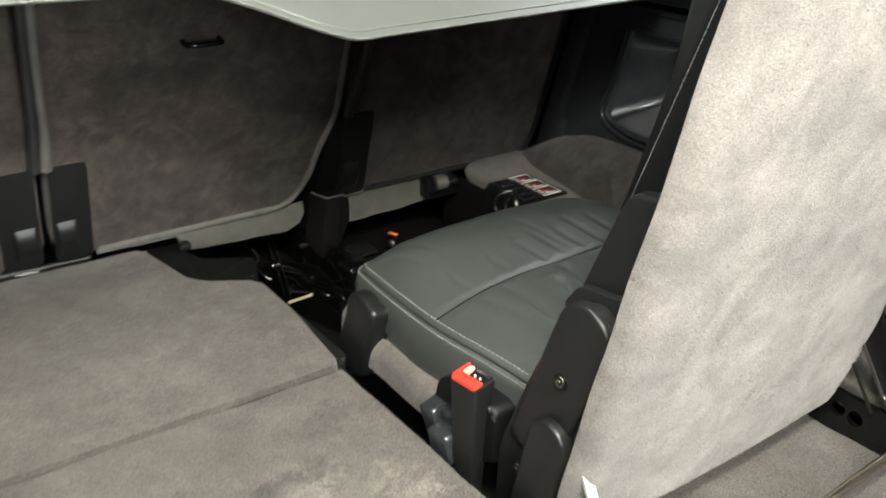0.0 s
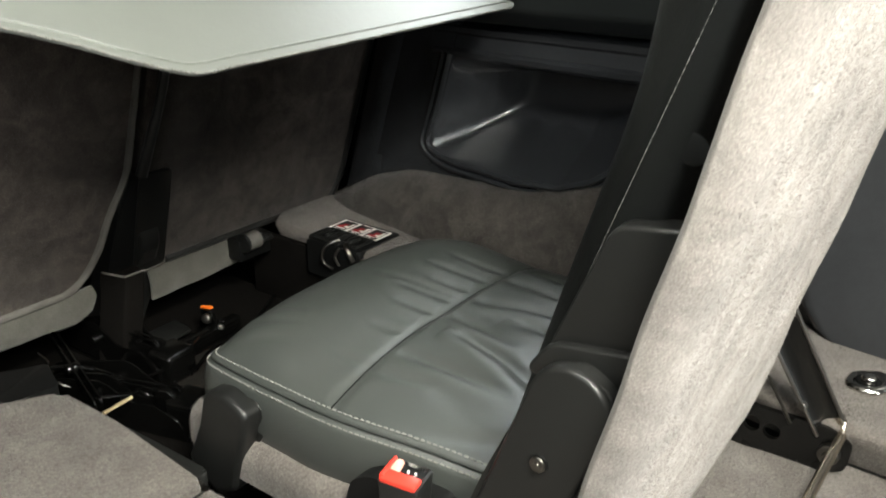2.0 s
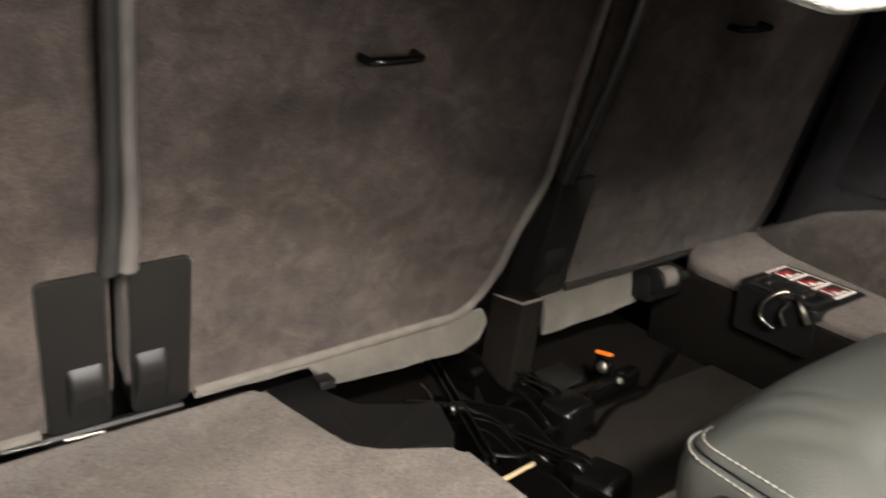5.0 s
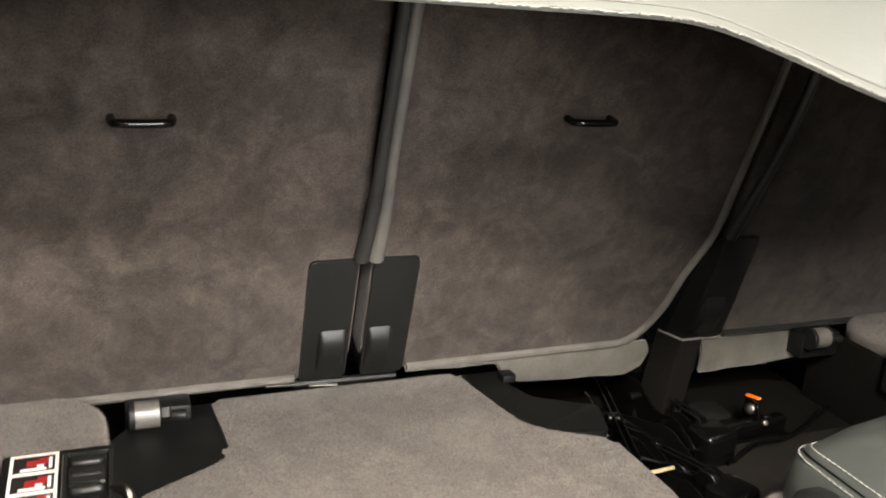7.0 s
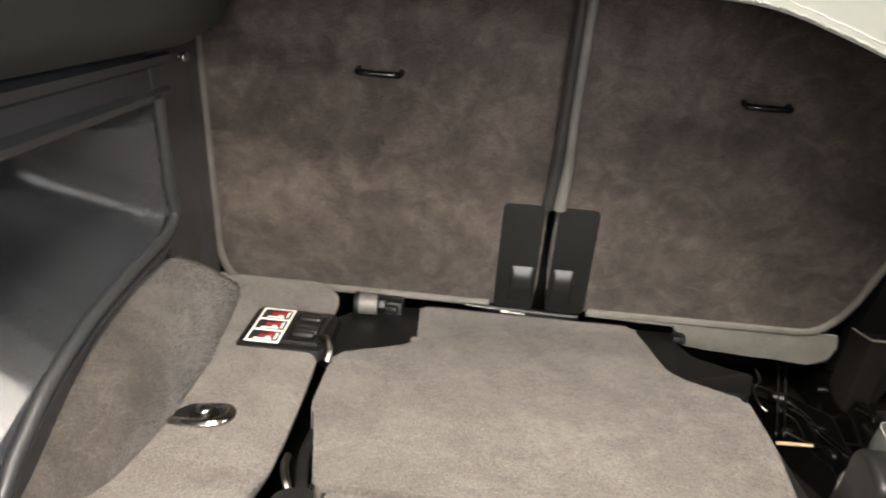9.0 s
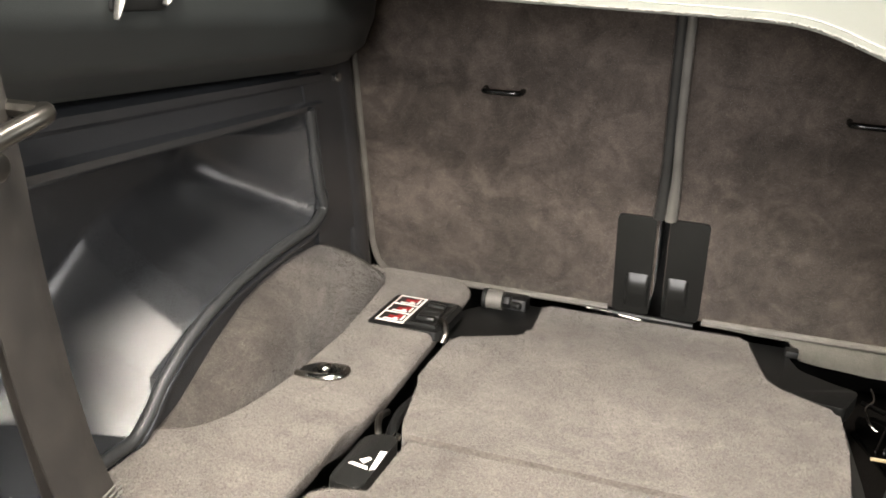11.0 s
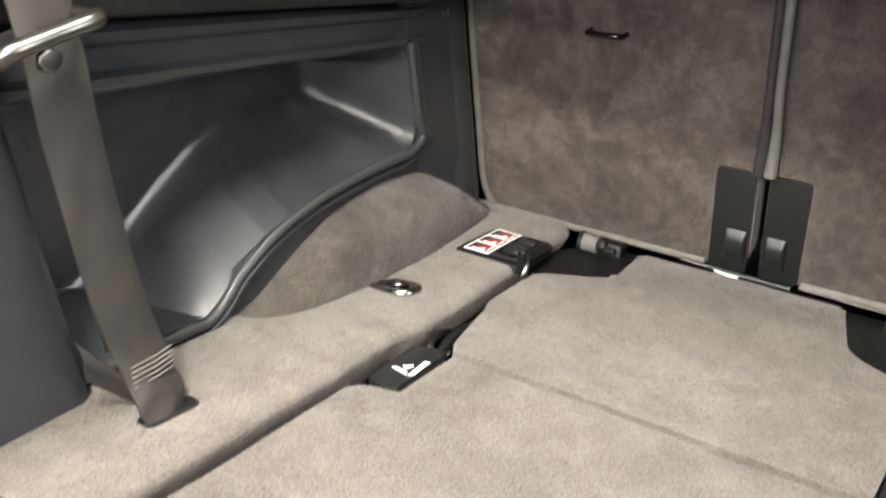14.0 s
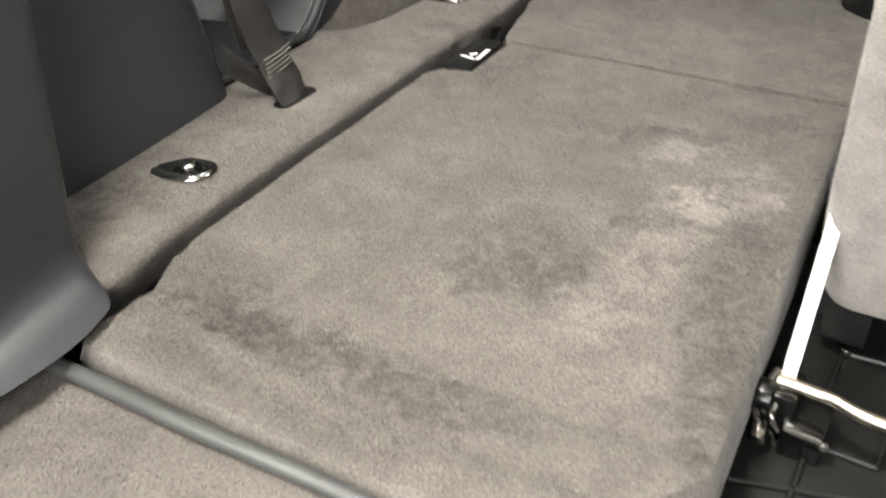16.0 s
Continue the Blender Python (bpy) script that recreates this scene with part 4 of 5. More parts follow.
for k in range(3):
    x = 0.068 + 0.022 * k
    CREASES.append(((x, -0.368 + 0.012 * k), (x + 0.014, -0.391 + 0.012 * k), (x + 0.020, -0.422 + 0.012 * k), 0.0015, 0.0057))
CREASE_LINES = []
for a, b, c, deep, half in CREASES:
    CREASE_LINES.append(([((1 - k) ** 2 * a[0] + 2 * k * (1 - k) * b[0] + k * k * c[0], (1 - k) ** 2 * a[1] + 2 * k * (1 - k) * b[1] + k * k * c[1], math.sin(math.pi * (0.12 + 0.88 * k)) ** 0.7 if k < 0.999 else 0.0) for k in [m / 12 for m in range(13)]], deep, half))


def creased(x, y):
    """Depth of the creases here: a narrow valley with a low swell on its outer side."""
    z = 0.0
    for pts, deep, half in CREASE_LINES:
        if not (min(pts[0][1], pts[-1][1]) - 0.02 < y < max(pts[0][1], pts[-1][1]) + 0.02 and pts[0][0] - 0.07 < x < pts[0][0] + 0.07):
            continue
        best, side, amp = 1.0, 1.0, 0.0
        for (ax, ay, aw), (bx, by, bw) in zip(pts, pts[1:]):
            dx, dy = bx - ax, by - ay
            k = min(1.0, max(0.0, ((x - ax) * dx + (y - ay) * dy) / (dx * dx + dy * dy)))
            d = math.hypot(x - ax - k * dx, y - ay - k * dy)
            if d < best:
                best, amp = d, aw + (bw - aw) * k
                side = 1.0 if (x - ax) * dy - (y - ay) * dx > 0 else -1.0
        z -= deep * amp * math.exp(-(best / half) ** 2)
        if side > 0:
            z += 0.55 * deep * amp * math.exp(-((best - 1.9 * half) / (1.3 * half)) ** 2)
    return z


def cushion_top(x, y, s):
    z = 0.0865 + 0.017 * (1 - s ** 3) + 0.014 * ease((y + 0.50) / 0.10) * (1 - s ** 8) - fall(x, y) * s ** 9
    d = y - seam_y(x)
    z -= 0.0030 * math.exp(-(d / 0.0042) ** 2)
    amp = 1 - s ** 6
    w = noise.noise(Vector((x * 9, y * 7, 1.7)))
    q = noise.noise(Vector((x * 5 + 3, y * 5, 7.7)))
    near = min(1.0, abs(d) / 0.008)
    z += amp * near * creased(x + 0.004 * w, y + 0.004 * q)
    if d > 0:
        # fine gathers that run forward from the seam
        fade = math.exp(-(d / 0.05) ** 2) * min(1.0, max(0.10, (x - 0.07) / 0.14))
        z -= amp * fade * near * 0.0011 * (0.5 + 0.5 * math.sin((x + 0.22 * d) * 260 + 5.5 * w)) ** 3 * max(0.0, 0.6 + 1.4 * q)
    else:
        # slack swells of the loose leather behind the seam
        z += amp * near * (0.0050 * noise.noise(Vector((x * 13 + 2, y * 10, 4.4))) + 0.0014 * noise.noise(Vector((x * 34 + 2, y * 22, 6.4))))
    z += amp * 0.0022 * noise.noise(Vector((x * 14, y * 11, 2.2)))
    return z


bm = bmesh.new()
rings = []
for z, off in ((0.010, -0.006), (0.022, 0.001), (0.040, 0.004), (0.060, 0.004), (0.0735, 0.0015), (0.0785, -0.0010), (0.0802, -0.0062), (0.0825, -0.0038), (0.0855, -0.0050), (0.0868, -0.0080)):
    ring = []
    for i, p in enumerate(CUSH):
        tan = (CUSH[(i + 1) % 220] - CUSH[i - 1]).normalized()
        nrm = Vector((tan.y, -tan.x))
        if nrm.dot(p - MID) < 0:
            nrm = -nrm
        q = p + nrm * off
        k = 0.0018 * noise.noise(Vector((q.x * 18, q.y * 18, z * 18))) if 0.02 < z < 0.075 else 0
        ring.append((q.x + nrm.x * k, q.y + nrm.y * k, z - fall(q.x, q.y) * (z / 0.0868) ** 2))
    rings.append(ring)
for j in range(1, 90):
    s = 1 - j / 90
    base = [Vector(p[:2]) for p in rings[9]]
    ring = []
    for q in base:
        r = MID + (q - MID) * s
        ring.append((r.x, r.y, cushion_top(r.x, r.y, s)))
    rings.append(ring)
vr = [[bm.verts.new(p) for p in ring] for ring in rings]
for a, b in zip(vr, vr[1:]):
    for i in range(220):
        bm.faces.new((a[i], a[(i + 1) % 220], b[(i + 1) % 220], b[i]))
cv = bm.verts.new((MID.x, MID.y, cushion_top(MID.x, MID.y, 0)))
for i in range(220):
    bm.faces.new((vr[-1][i], vr[-1][(i + 1) % 220], cv))
spart("cushion", bm, LEATHER, "creased dark green-grey leather cushion", 60)


seam_line = [Vector((x, seam_y(x), 0)) for x in [0.046 + 0.004 * i for i in range(84)]]
for p in seam_line:
    reach = (p.xy - MID).length / max(0.02, min((q - MID).length for q in CUSH if (q - MID).normalized().dot((p.xy - MID).normalized()) > 0.995) if (p.xy - MID).length > 0.02 else 1)
    p.z = cushion_top(p.x, p.y, min(reach, 1.0)) + 0.0002
# thin dark tube draws the shade in the seam's valley
spart("seam", tube(seam_line, 0.0006, 6), LEATHER_DARK, "sewn seam across the cushion, its valley's shade drawn as a dark line")


def stitches(points, step=0.0054, length=0.0033, r=0.0007):
    pts = [Vector(p) for p in points]
    verts, faces = [], []
    acc = 0.0
    for a, b in zip(pts, pts[1:]):
        seg = (b - a).length
        d = (b - a).normalized()
        s = (step - acc) % step
        while s < seg:
            c = a + d * s
            w = d.cross(Vector((0, 0, 1))).normalized() * r
            up = Vector((0, 0, r))
            h = d * (length / 2)
            i = len(verts)
            for e in (-1, 1):
                for q in (w, up * 1.4, -w, -up):
                    verts.append(c + h * e + q)
            for j in range(4):
                faces.append((i + j, i + (j + 1) % 4, i + 4 + (j + 1) % 4, i + 4 + j))
            faces += [(i + 3, i + 2, i + 1, i), (i + 4, i + 5, i + 6, i + 7)]
            s += step
        acc = (acc + seg) % step
    me = bpy.data.meshes.new("stitching")
    me.from_pydata([tuple(v) for v in verts], [], faces)
    b = bmesh.new()
    b.from_mesh(me)
    bpy.data.meshes.remove(me)
    return b


# the stitching runs along the inner side and round the front corner
order = [i for i in range(220) if CUSH[i].y > -0.66 and CUSH[i].x < 0.10]
turn_at = next((k for k in range(1, len(order)) if order[k] - order[k - 1] > 1), 0)
order = order[turn_at:] + order[:turn_at]
for ring in (5, 9):
    line = [Vector(rings[ring][i]) for i in order]
    line = [p + (Vector((p.x - MID.x, p.y - MID.y, 0)).normalized() * 0.0008 if ring == 5 else Vector((0, 0, 0.0006))) for p in line]
    st = part("stitching", moved(stitches(line), SI), THREAD, seat, "pale thread stitching round the cushion")
    tagged(st, kind="stuff")

spart("carpet_base", rolled(rounded([(0.024, -0.352), (0.044, -0.314), (0.40, -0.31), (0.40, -0.60), (0.024, -0.60)], 0.030, 6), xy, -0.006, 0.032, 0.022), CARPET, "grey-brown carpet wrapped round the seat base")
spart("pivot_cover", domed(rounded([(-0.374, 0.071), (-0.397, 0.077), (-0.425, 0.066), (-0.423, 0.050), (-0.403, -0.022), (-0.378, -0.036), (-0.342, -0.012), (-0.365, 0.037)][::-1], 0.008, 5), yz, 0.037, 0.019, 0.007), SATIN, "satin black plastic pivot cover")
spart("pivot_shield", slab(rounded([(-0.385, 0.068), (-0.420, 0.070), (-0.431, 0.060), (-0.426, 0.034), (-0.400, 0.010)], 0.008, 4), yz, 0.044, 0.037, 0.002, 2), SATIN)
# release lever: a low block, then a stepped block, under a black shroud
spart("lever_block", moved(box(-0.012, 0.014, -0.011, 0.011, -0.030, 0.006, 0.0035, 3), Matrix.Translation((0.020, -0.539, 0.022)) @ pose(0, 0, 0, -8, -10, 6)), PLASTIC, "grey plastic release lever block")
spart("lever_step", moved(join(box(-0.006, 0.018, -0.014, 0.013, -0.034, 0.010, 0.004, 3), box(-0.024, -0.004, -0.014, 0.015, -0.036, -0.004, 0.004, 3)), Matrix.Translation((0.023, -0.565, 0.024)) @ pose(0, 0, 0, -6, -8, 6)), PLASTIC, "grey plastic stepped release lever")
spart("lever_shroud", slab(rounded([(-0.528, 0.020), (-0.536, 0.052), (-0.556, 0.064), (-0.62, 0.062), (-0.62, 0.0), (-0.53, 0.0)], 0.010), yz, 0.050, 0.026, 0.006, 3), BLACK)
# hinge side plate with its round ends
plate = rounded([(-0.622, -0.055), (-0.624, 0.030), (-0.654, 0.112), (-0.680, 0.172), (-0.694, 0.200), (-0.717, 0.214), (-0.742, 0.200), (-0.742, 0.176), (-0.726, 0.112), (-0.716, 0.070), (-0.712, 0.0), (-0.700, -0.055)], 0.010, 4)
spart("hinge_cover", slab(plate, yz, 0.062, 0.030, 0.003, 3), SATIN, "satin black plastic hinge cover")
def round_end(cy, cz, r, tilt, length):
    """Outline of a tongue with a round head: centre, radius, lean in degrees, length of the straight part."""
    t = radians(tilt)
    up, side = (math.sin(t), math.cos(t)), (math.cos(t), -math.sin(t))
    pts = [(cy + r * (math.cos(a) * side[0] + math.sin(a) * up[0]), cz + r * (math.cos(a) * side[1] + math.sin(a) * up[1])) for a in [math.pi * k / 18 for k in range(19)]]
    for s in (-1, 1):
        pts.append((cy + s * r * 0.92 * side[0] - length * up[0], cz + s * r * 0.92 * side[1] - length * up[1]))
    return pts


spart("hinge_disc", domed(round_end(-0.7135, 0.183, 0.029, -20, 0.150), yz, 0.036, 0.025, 0.005), SATIN, "raised round hinge boss")
spart("hinge_cap", domed(round_end(-0.6940, 0.079, 0.022, -12, 0.115), yz, 0.034, 0.016, 0.005), SATIN, "raised round hinge boss")
for y, z, x in ((-0.697, 0.139, 0.0245), (-0.652, 0.022, 0.0285)):
    spart("screw", join(disc((x, y, z), (1, 0, 0), 0.0055, 0.004, 0.001), disc((x - 0.002, y, z), (1, 0, 0), 0.0025, 0.003)), STEEL)
    spart("screw_recess", disc((x + 0.0006, y, z), (1, 0, 0), 0.007, 0.002), BLACK)


def lean_front(z):
    return -0.604 - 0.345 * z


def lean_rear(z):
    return -0.702 - 0.215 * z


def rest(u, v):
    """Closed section of the leather backrest at height v."""
    z = 0.06 + 0.74 * v
    f, r = lean_front(z), lean_rear(z) + 0.012
    bulge = 0.020 * math.sin(math.pi * min(1, v * 1.1)) + 0.020 * math.exp(-((z - 0.46) / 0.07) ** 2)
    a = u * 2 * math.pi
    c, s = math.cos(a), math.sin(a)
    k = 0.28
    x = 0.232 + 0.172 * math.copysign(abs(c) ** k, c)
    m, h = (f + r) / 2, (f - r) / 2
    y = m + math.copysign(abs(s) ** 0.45, s) * h
    if s > 0:
        y += bulge * abs(s) ** 2 * (1 - 0.25 * math.cos(c * 6))
    return (x, y, z)


rest_bm = sheet(lambda u, v: rest(u, v), 96, 60)
bmesh.ops.remove_doubles(rest_bm, verts=rest_bm.verts[:], dist=1e-5)
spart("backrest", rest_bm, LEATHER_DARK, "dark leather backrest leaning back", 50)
sl = [Vector((0.0595, lean_front(z) - 0.010, z)) for z in [0.10 + 0.01 * i for i in range(58)]]
tagged(part("stitching", moved(stitches(sl), SI), THREAD, seat, "pale thread along the backrest edge"), kind="stuff")


def pad(a, b, c, d, x0, x1):
    return domed(rounded([a, b, c, d], 0.011, 6), yz, x0, x1, 0.004)


spart("side_pad", pad((-0.672, 0.190), (-0.750, 0.190), (-0.755, 0.226), (-0.690, 0.216), 0.066, 0.040), SATIN)
spart("side_pad", pad((-0.684, 0.205), (-0.752, 0.215), (-0.772, 0.306), (-0.722, 0.299), 0.066, 0.047), SATIN, "black plastic cover on the backrest side")
spart("side_button", disc((0.0612, -0.757, 0.345), (1, 0, 0), 0.009, 0.0008, 0.0003), LEATHER_DARK)


def rear_shell(u, v):
    """Padded carpet on the rear of the backrest: u round the section, v up."""
    z = 0.78 * v
    yf, yr = -0.703 - 0.222 * z, -0.7285 - 0.225 * z
    xl = 0.015 + 0.012 * math.exp(-z / 0.03)
    xr = 0.394 + 0.014 * min(1.0, z / 0.10)
    roll = 0.020
    if u < 0.08:
        x, y = xl, yf + (yr + roll - yf) * u / 0.08
    elif u < 0.24:
        a = (u - 0.08) / 0.16 * math.pi / 2
        x, y = xl + roll * (1 - math.cos(a)), yr + roll * (1 - math.sin(a))
    else:
        q = (u - 0.24) / 0.76
        x = xl + roll + (xr - xl - roll) * q
        y = yr - 0.003 * math.sin(math.pi * q) + 0.010 * max(0.0, (q - 0.93) / 0.07) ** 2
    return (x, y + wobble(x, y, z, 14, 0.0025), z)


rs = sheet(rear_shell, 90, 80, (0.012, 0.006, 0.0))
bmesh.ops.smooth_vert(rs, verts=rs.verts[:], factor=0.5, use_axis_x=True, use_axis_y=True, use_axis_z=True)
spart("rear_carpet", rs, LIT_CARPET, "carpet padding on the seat's rear, strong light in its pale colour", 60)

# strut and linkage behind the seat
spart("strut", slab([(0.0185, -0.034), (0.0275, -0.034), (0.0275, 0.096), (0.0225, 0.103), (0.0185, 0.103)], lambda u, v, w: (u, -0.7755 + 0.42 * v + w * 0.92, 0.003 + 0.80 * v - w * 0.4), 0.0, 0.004, 0.0008), ALUMINIUM, "bright brushed metal strut")
spart("strut_foot", join(box(0.014, 0.034, -0.812, -0.780, -0.060, -0.022, 0.003), disc((0.012, -0.806, -0.03), (1, 0, 0), 0.012, 0.014, 0.002)), DARKSTEEL)


def spart_low(name, bm, mat, label=""):
    return spart(name, moved(bm, Matrix.Translation((0, 0, -0.022))), mat, label)


spart_low("clip", tube(smooth_line([(0.016, -0.790, 0.004), (0.011, -0.812, -0.006), (0.013, -0.816, -0.020), (0.022, -0.814, -0.030), (0.030, -0.812, -0.044)], 5), 0.0028, 8), CHROME, "bright wire clip")
spart_low("clip", tube(smooth_line([(0.022, -0.800, 0.000), (0.021, -0.817, -0.012), (0.027, -0.819, -0.022)], 5), 0.0022, 8), CHROME, "bright wire clip")
spart_low("latch_block", box(0.028, 0.056, -0.818, -0.776, -0.060, -0.016, 0.003), DARKSTEEL, "black latch block")
spart_low("latch_pin", tube([(0.030, -0.819, -0.018), (0.054, -0.819, -0.020)], 0.0022, 8), CHROME)
spart_low("strut_bolt", disc((0.056, -0.815, -0.026), (0.3, -1, 0.3), 0.0035, 0.006, 0.001), CHROME)
spart_low("strut_bolt", disc((0.016, -0.820, -0.028), (0, 1, 0.3), 0.006, 0.014, 0.001), CHROME)

link = thing("seat_linkage", "black steel folding linkage with round holes", "linkage", "", (0.38, -0.78, -0.03))
LI = Matrix.Translation((-0.38, 0.78, 0.03))


def lpart(name, bm, mat, label=""):
    return part(name, moved(bm, LI), mat, link, label)


def plate_with_holes():
    """The side plate in the y-z plane with two round holes cut through."""
    holes = ((-0.732, -0.012, 0.0085), (-0.752, -0.014, 0.0085))
    bm = bmesh.new()
    outer = rounded([(-0.66, 0.012), (-0.66, -0.036), (-0.79, -0.044), (-0.822, -0.030), (-0.824, -0.002), (-0.805, 0.010), (-0.74, 0.008)], 0.008, 4)
    vs = [bm.verts.new((0.392, y, z)) for y, z in outer]
    edges = [bm.edges.new((vs[i], vs[(i + 1) % len(vs)])) for i in range(len(vs))]
    for cy, cz, r in holes:
        h = [bm.verts.new((0.392, cy + r * math.cos(a * math.pi / 9), cz + r * math.sin(a * math.pi / 9))) for a in range(18)]
        edges += [bm.edges.new((h[i], h[(i + 1) % 18])) for i in range(18)]
    bmesh.ops.triangle_fill(bm, use_beauty=True, edges=edges)
    r = bmesh.ops.extrude_face_region(bm, geom=bm.faces[:])
    for v in r["geom"]:
        if isinstance(v, bmesh.types.BMVert):
            v.co.x += 0.006
    return bm


lpart("side_plate", plate_with_holes(), DARKSTEEL, "black steel plate with two holes")
foot, head, across = Vector((0.398, -0.803, 0.004)), Vector((0.376, -0.735, 0.130)), Vector((0.377, -0.783, 0.497))
out = Vector((-0.87, -0.12, 0.47))


def channel(u, v):
    s = v - 0.5
    w = 0.027 * (1 + 0.15 * u)
    return foot.lerp(head, u) + across * (w * s) - out * (0.004 * (1 - (2 * s) ** 2))


lpart("arm", sheet(channel, 8, 10, tuple(out * -0.002)), DARKSTEEL, "black steel channel arm")
for s in (-0.5, 0.5):
    lpart("arm_edge", tube([channel(k / 6, s + 0.5) + out * 0.002 for k in range(7)], 0.0019, 8), STEEL, "bright steel edge")
lpart("stay", tube([(0.388, -0.768, 0.004), (0.372, -0.725, 0.085)], 0.0018, 8), CHANNEL)
lpart("pivot_bolt", join(disc((0.388, -0.806, -0.014), (1, 0, 0), 0.010, 0.010, 0.002), disc((0.381, -0.806, -0.014), (1, 0, 0), 0.005, 0.008, 0.001)), STEEL)
lpart("rivet", disc((0.386, -0.776, 0.028), (1, -0.3, 0), 0.004, 0.006, 0.001), STEEL)
lpart("cross_rod", tube(smooth_line([(0.402, -0.806, 0.020), (0.400, -0.812, 0.010), (0.385, -0.812, 0.002), (0.30, -0.811, -0.004), (0.10, -0.812, -0.016), (0.05, -0.802, -0.018), (0.018, -0.800, -0.018)], 6), 0.0048, 10), BRONZE, "bronze-coloured steel cross rod")

# floor behind and under the raised seat
structure("floor_carpet", sheet(lambda u, v: (0.130 + 0.29 * u, -1.03 + 0.50 * v, -0.040 + wobble(u * 3, v * 4, 0, 2, 0.004)), 40, 50, (0, 0, -0.05)), CARPET, "grey-brown carpet on the floor behind the raised seat", "floor carpet")
tray = thing("floor_tray", "black plastic floor tray with thin ribs under the seat", "tray", "", (0.07, -0.78, -0.09))
TI = Matrix.Translation((-0.07, 0.78, 0.09))
part("base", moved(box(-0.02, 0.130, -1.03, -0.55, -0.10, -0.066, 0.003), TI), SATIN, tray)
for a, b in (((0.008, -0.856, -0.064), (0.128, -0.822, -0.064)), ((0.060, -0.800, -0.064), (0.090, -0.801, -0.064)), ((0.090, -0.801, -0.064), (0.092, -0.770, -0.064)), ((0.053, -0.694, -0.064), (0.128, -0.690, -0.064)), ((0.045, -0.88, -0.064), (0.050, -0.70, -0.064))):
    part("rib", moved(tube([a, b], 0.0022, 6), TI), SATIN, tray)
part("tray_screw", moved(disc((0.052, -0.694, -0.062), (0, 0, 1), 0.004, 0.006, 0.001), TI), STEEL, tray)

# buckle
buckle = thing("belt_buckle", "black seat belt buckle with red release button", "belt buckle", "", (0.018, -0.592, 0.0))
BT = pose(0.0015, -0.003, 0.001, 0, 0, -82)


def tapered(u, v, w):
    """Narrows towards the foot; the head slopes down to the front."""
    k = 0.56 + 4.1 * max(0.0, w + 0.02)
    return (u * k, v * k, w + (0.12 * v if w > 0.05 else 0.0))


part("body", moved(slab(rounded([(-0.0165, -0.0130), (0.0165, -0.0130), (0.0165, 0.0130), (-0.0165, 0.0130)], 0.0035, 3), tapered, -0.05, 0.086, 0.0015), BT), SATIN, buckle)
part("button", moved(join(slab(rounded([(-0.0150, -0.0127), (0.0145, -0.0127), (0.0145, -0.0010), (-0.0150, -0.0010)], 0.002, 3), tapered, 0.0845, 0.0885, 0.0018, 3),
                          slab(rounded([(-0.0155, -0.0110), (-0.0115, -0.0110), (-0.0125, 0.0110), (-0.0155, 0.0110)], 0.0015, 3), tapered, 0.0845, 0.0895, 0.0012, 2)), BT), RED, buckle, "red plastic release button")
# the button's gloss highlight, modelled as a pale pink inset
part("button_highlight", moved(slab(rounded([(-0.0120, -0.0020), (-0.0040, -0.0025), (-0.0060, 0.0100), (-0.0120, 0.0100)], 0.002, 4), tapered, 0.0845, 0.0882, 0.001), BT), PINK_HIGHLIGHT, buckle, "pale pink highlight painted on the button's hollow")
part("slot", moved(slab([(-0.0045, -0.0012), (0.0140, -0.0012), (0.0140, 0.0108), (-0.0060, 0.0108)], tapered, 0.080, 0.0868), BT), BLACK, buckle)
part("spring", moved(tube([(-0.003 + 0.00048 * a, 0.0080 + 0.0014 * math.sin(a * 1.6), 0.0890 + 0.0014 * math.cos(a * 1.6)) for a in range(34)], 0.0004, 5), BT), STEEL, buckle)
for u in (0.0015, 0.0075):
    part("contact", moved(box(u - 0.0008, u + 0.0008, 0.0005, 0.0022, 0.084, 0.0892, 0.0004), BT), PAPER, buckle)

# ---- retracted luggage cover ----
cover = thing("luggage_cover", "retracted luggage cover with pale grey hanging flap", "luggage cover", "", (0, -0.3, 0.43))


def on_flap(u, v, w):
    """u across, v down the slope of the flap, w out of it."""
    return (u, -0.300 - 0.802 * v - w * 0.597, 0.430 - 0.597 * v + w * 0.802)


VI = Matrix.Translation((0, 0.3, -0.43))
edge = smooth_line([(-0.50, 0.052, 0), (-0.40, 0.058, 0), (-0.25, 0.062, 0), (-0.14, 0.065, 0), (-0.095, 0.072, 0), (-0.055, 0.094, 0), (-0.02, 0.118, 0), (0.010, 0.135, 0), (0.030, 0.1385, 0), (0.06, 0.1375, 0), (0.25, 0.134, 0), (0.445, 0.130, 0)], 6)
low_edge = [(p.x, p.y) for p in edge]
outline = low_edge + [(0.450, 0.126), (0.432, 0.110), (0.470, 0.098), (0.472, 0.090), (0.430, 0.0), (0.43, -0.05), (-0.51, -0.05), (-0.51, 0.0)]
part("flap", moved(slab(outline, on_flap, -0.004, 0.0, 0.0), VI), VINYL, cover, "pale grey vinyl flap with cut-out edge", angle=30)
rag = random.Random(4)
ragged = [Vector(on_flap(x, v + rag.uniform(-0.0003, 0.0006), -0.001 + rag.uniform(-0.0004, 0.0004))) for a, b in zip(low_edge, low_edge[1:]) for x, v in [(a[0] + (b[0] - a[0]) * k / 8, a[1] + (b[1] - a[1]) * k / 8) for k in range(8)]]
part("flap_edge", moved(tube(ragged, [0.0011 * rag.uniform(0.5, 1.2) for _ in ragged], 5), VI), VINYL_EDGE, cover, "worn ragged whitish cut edge")
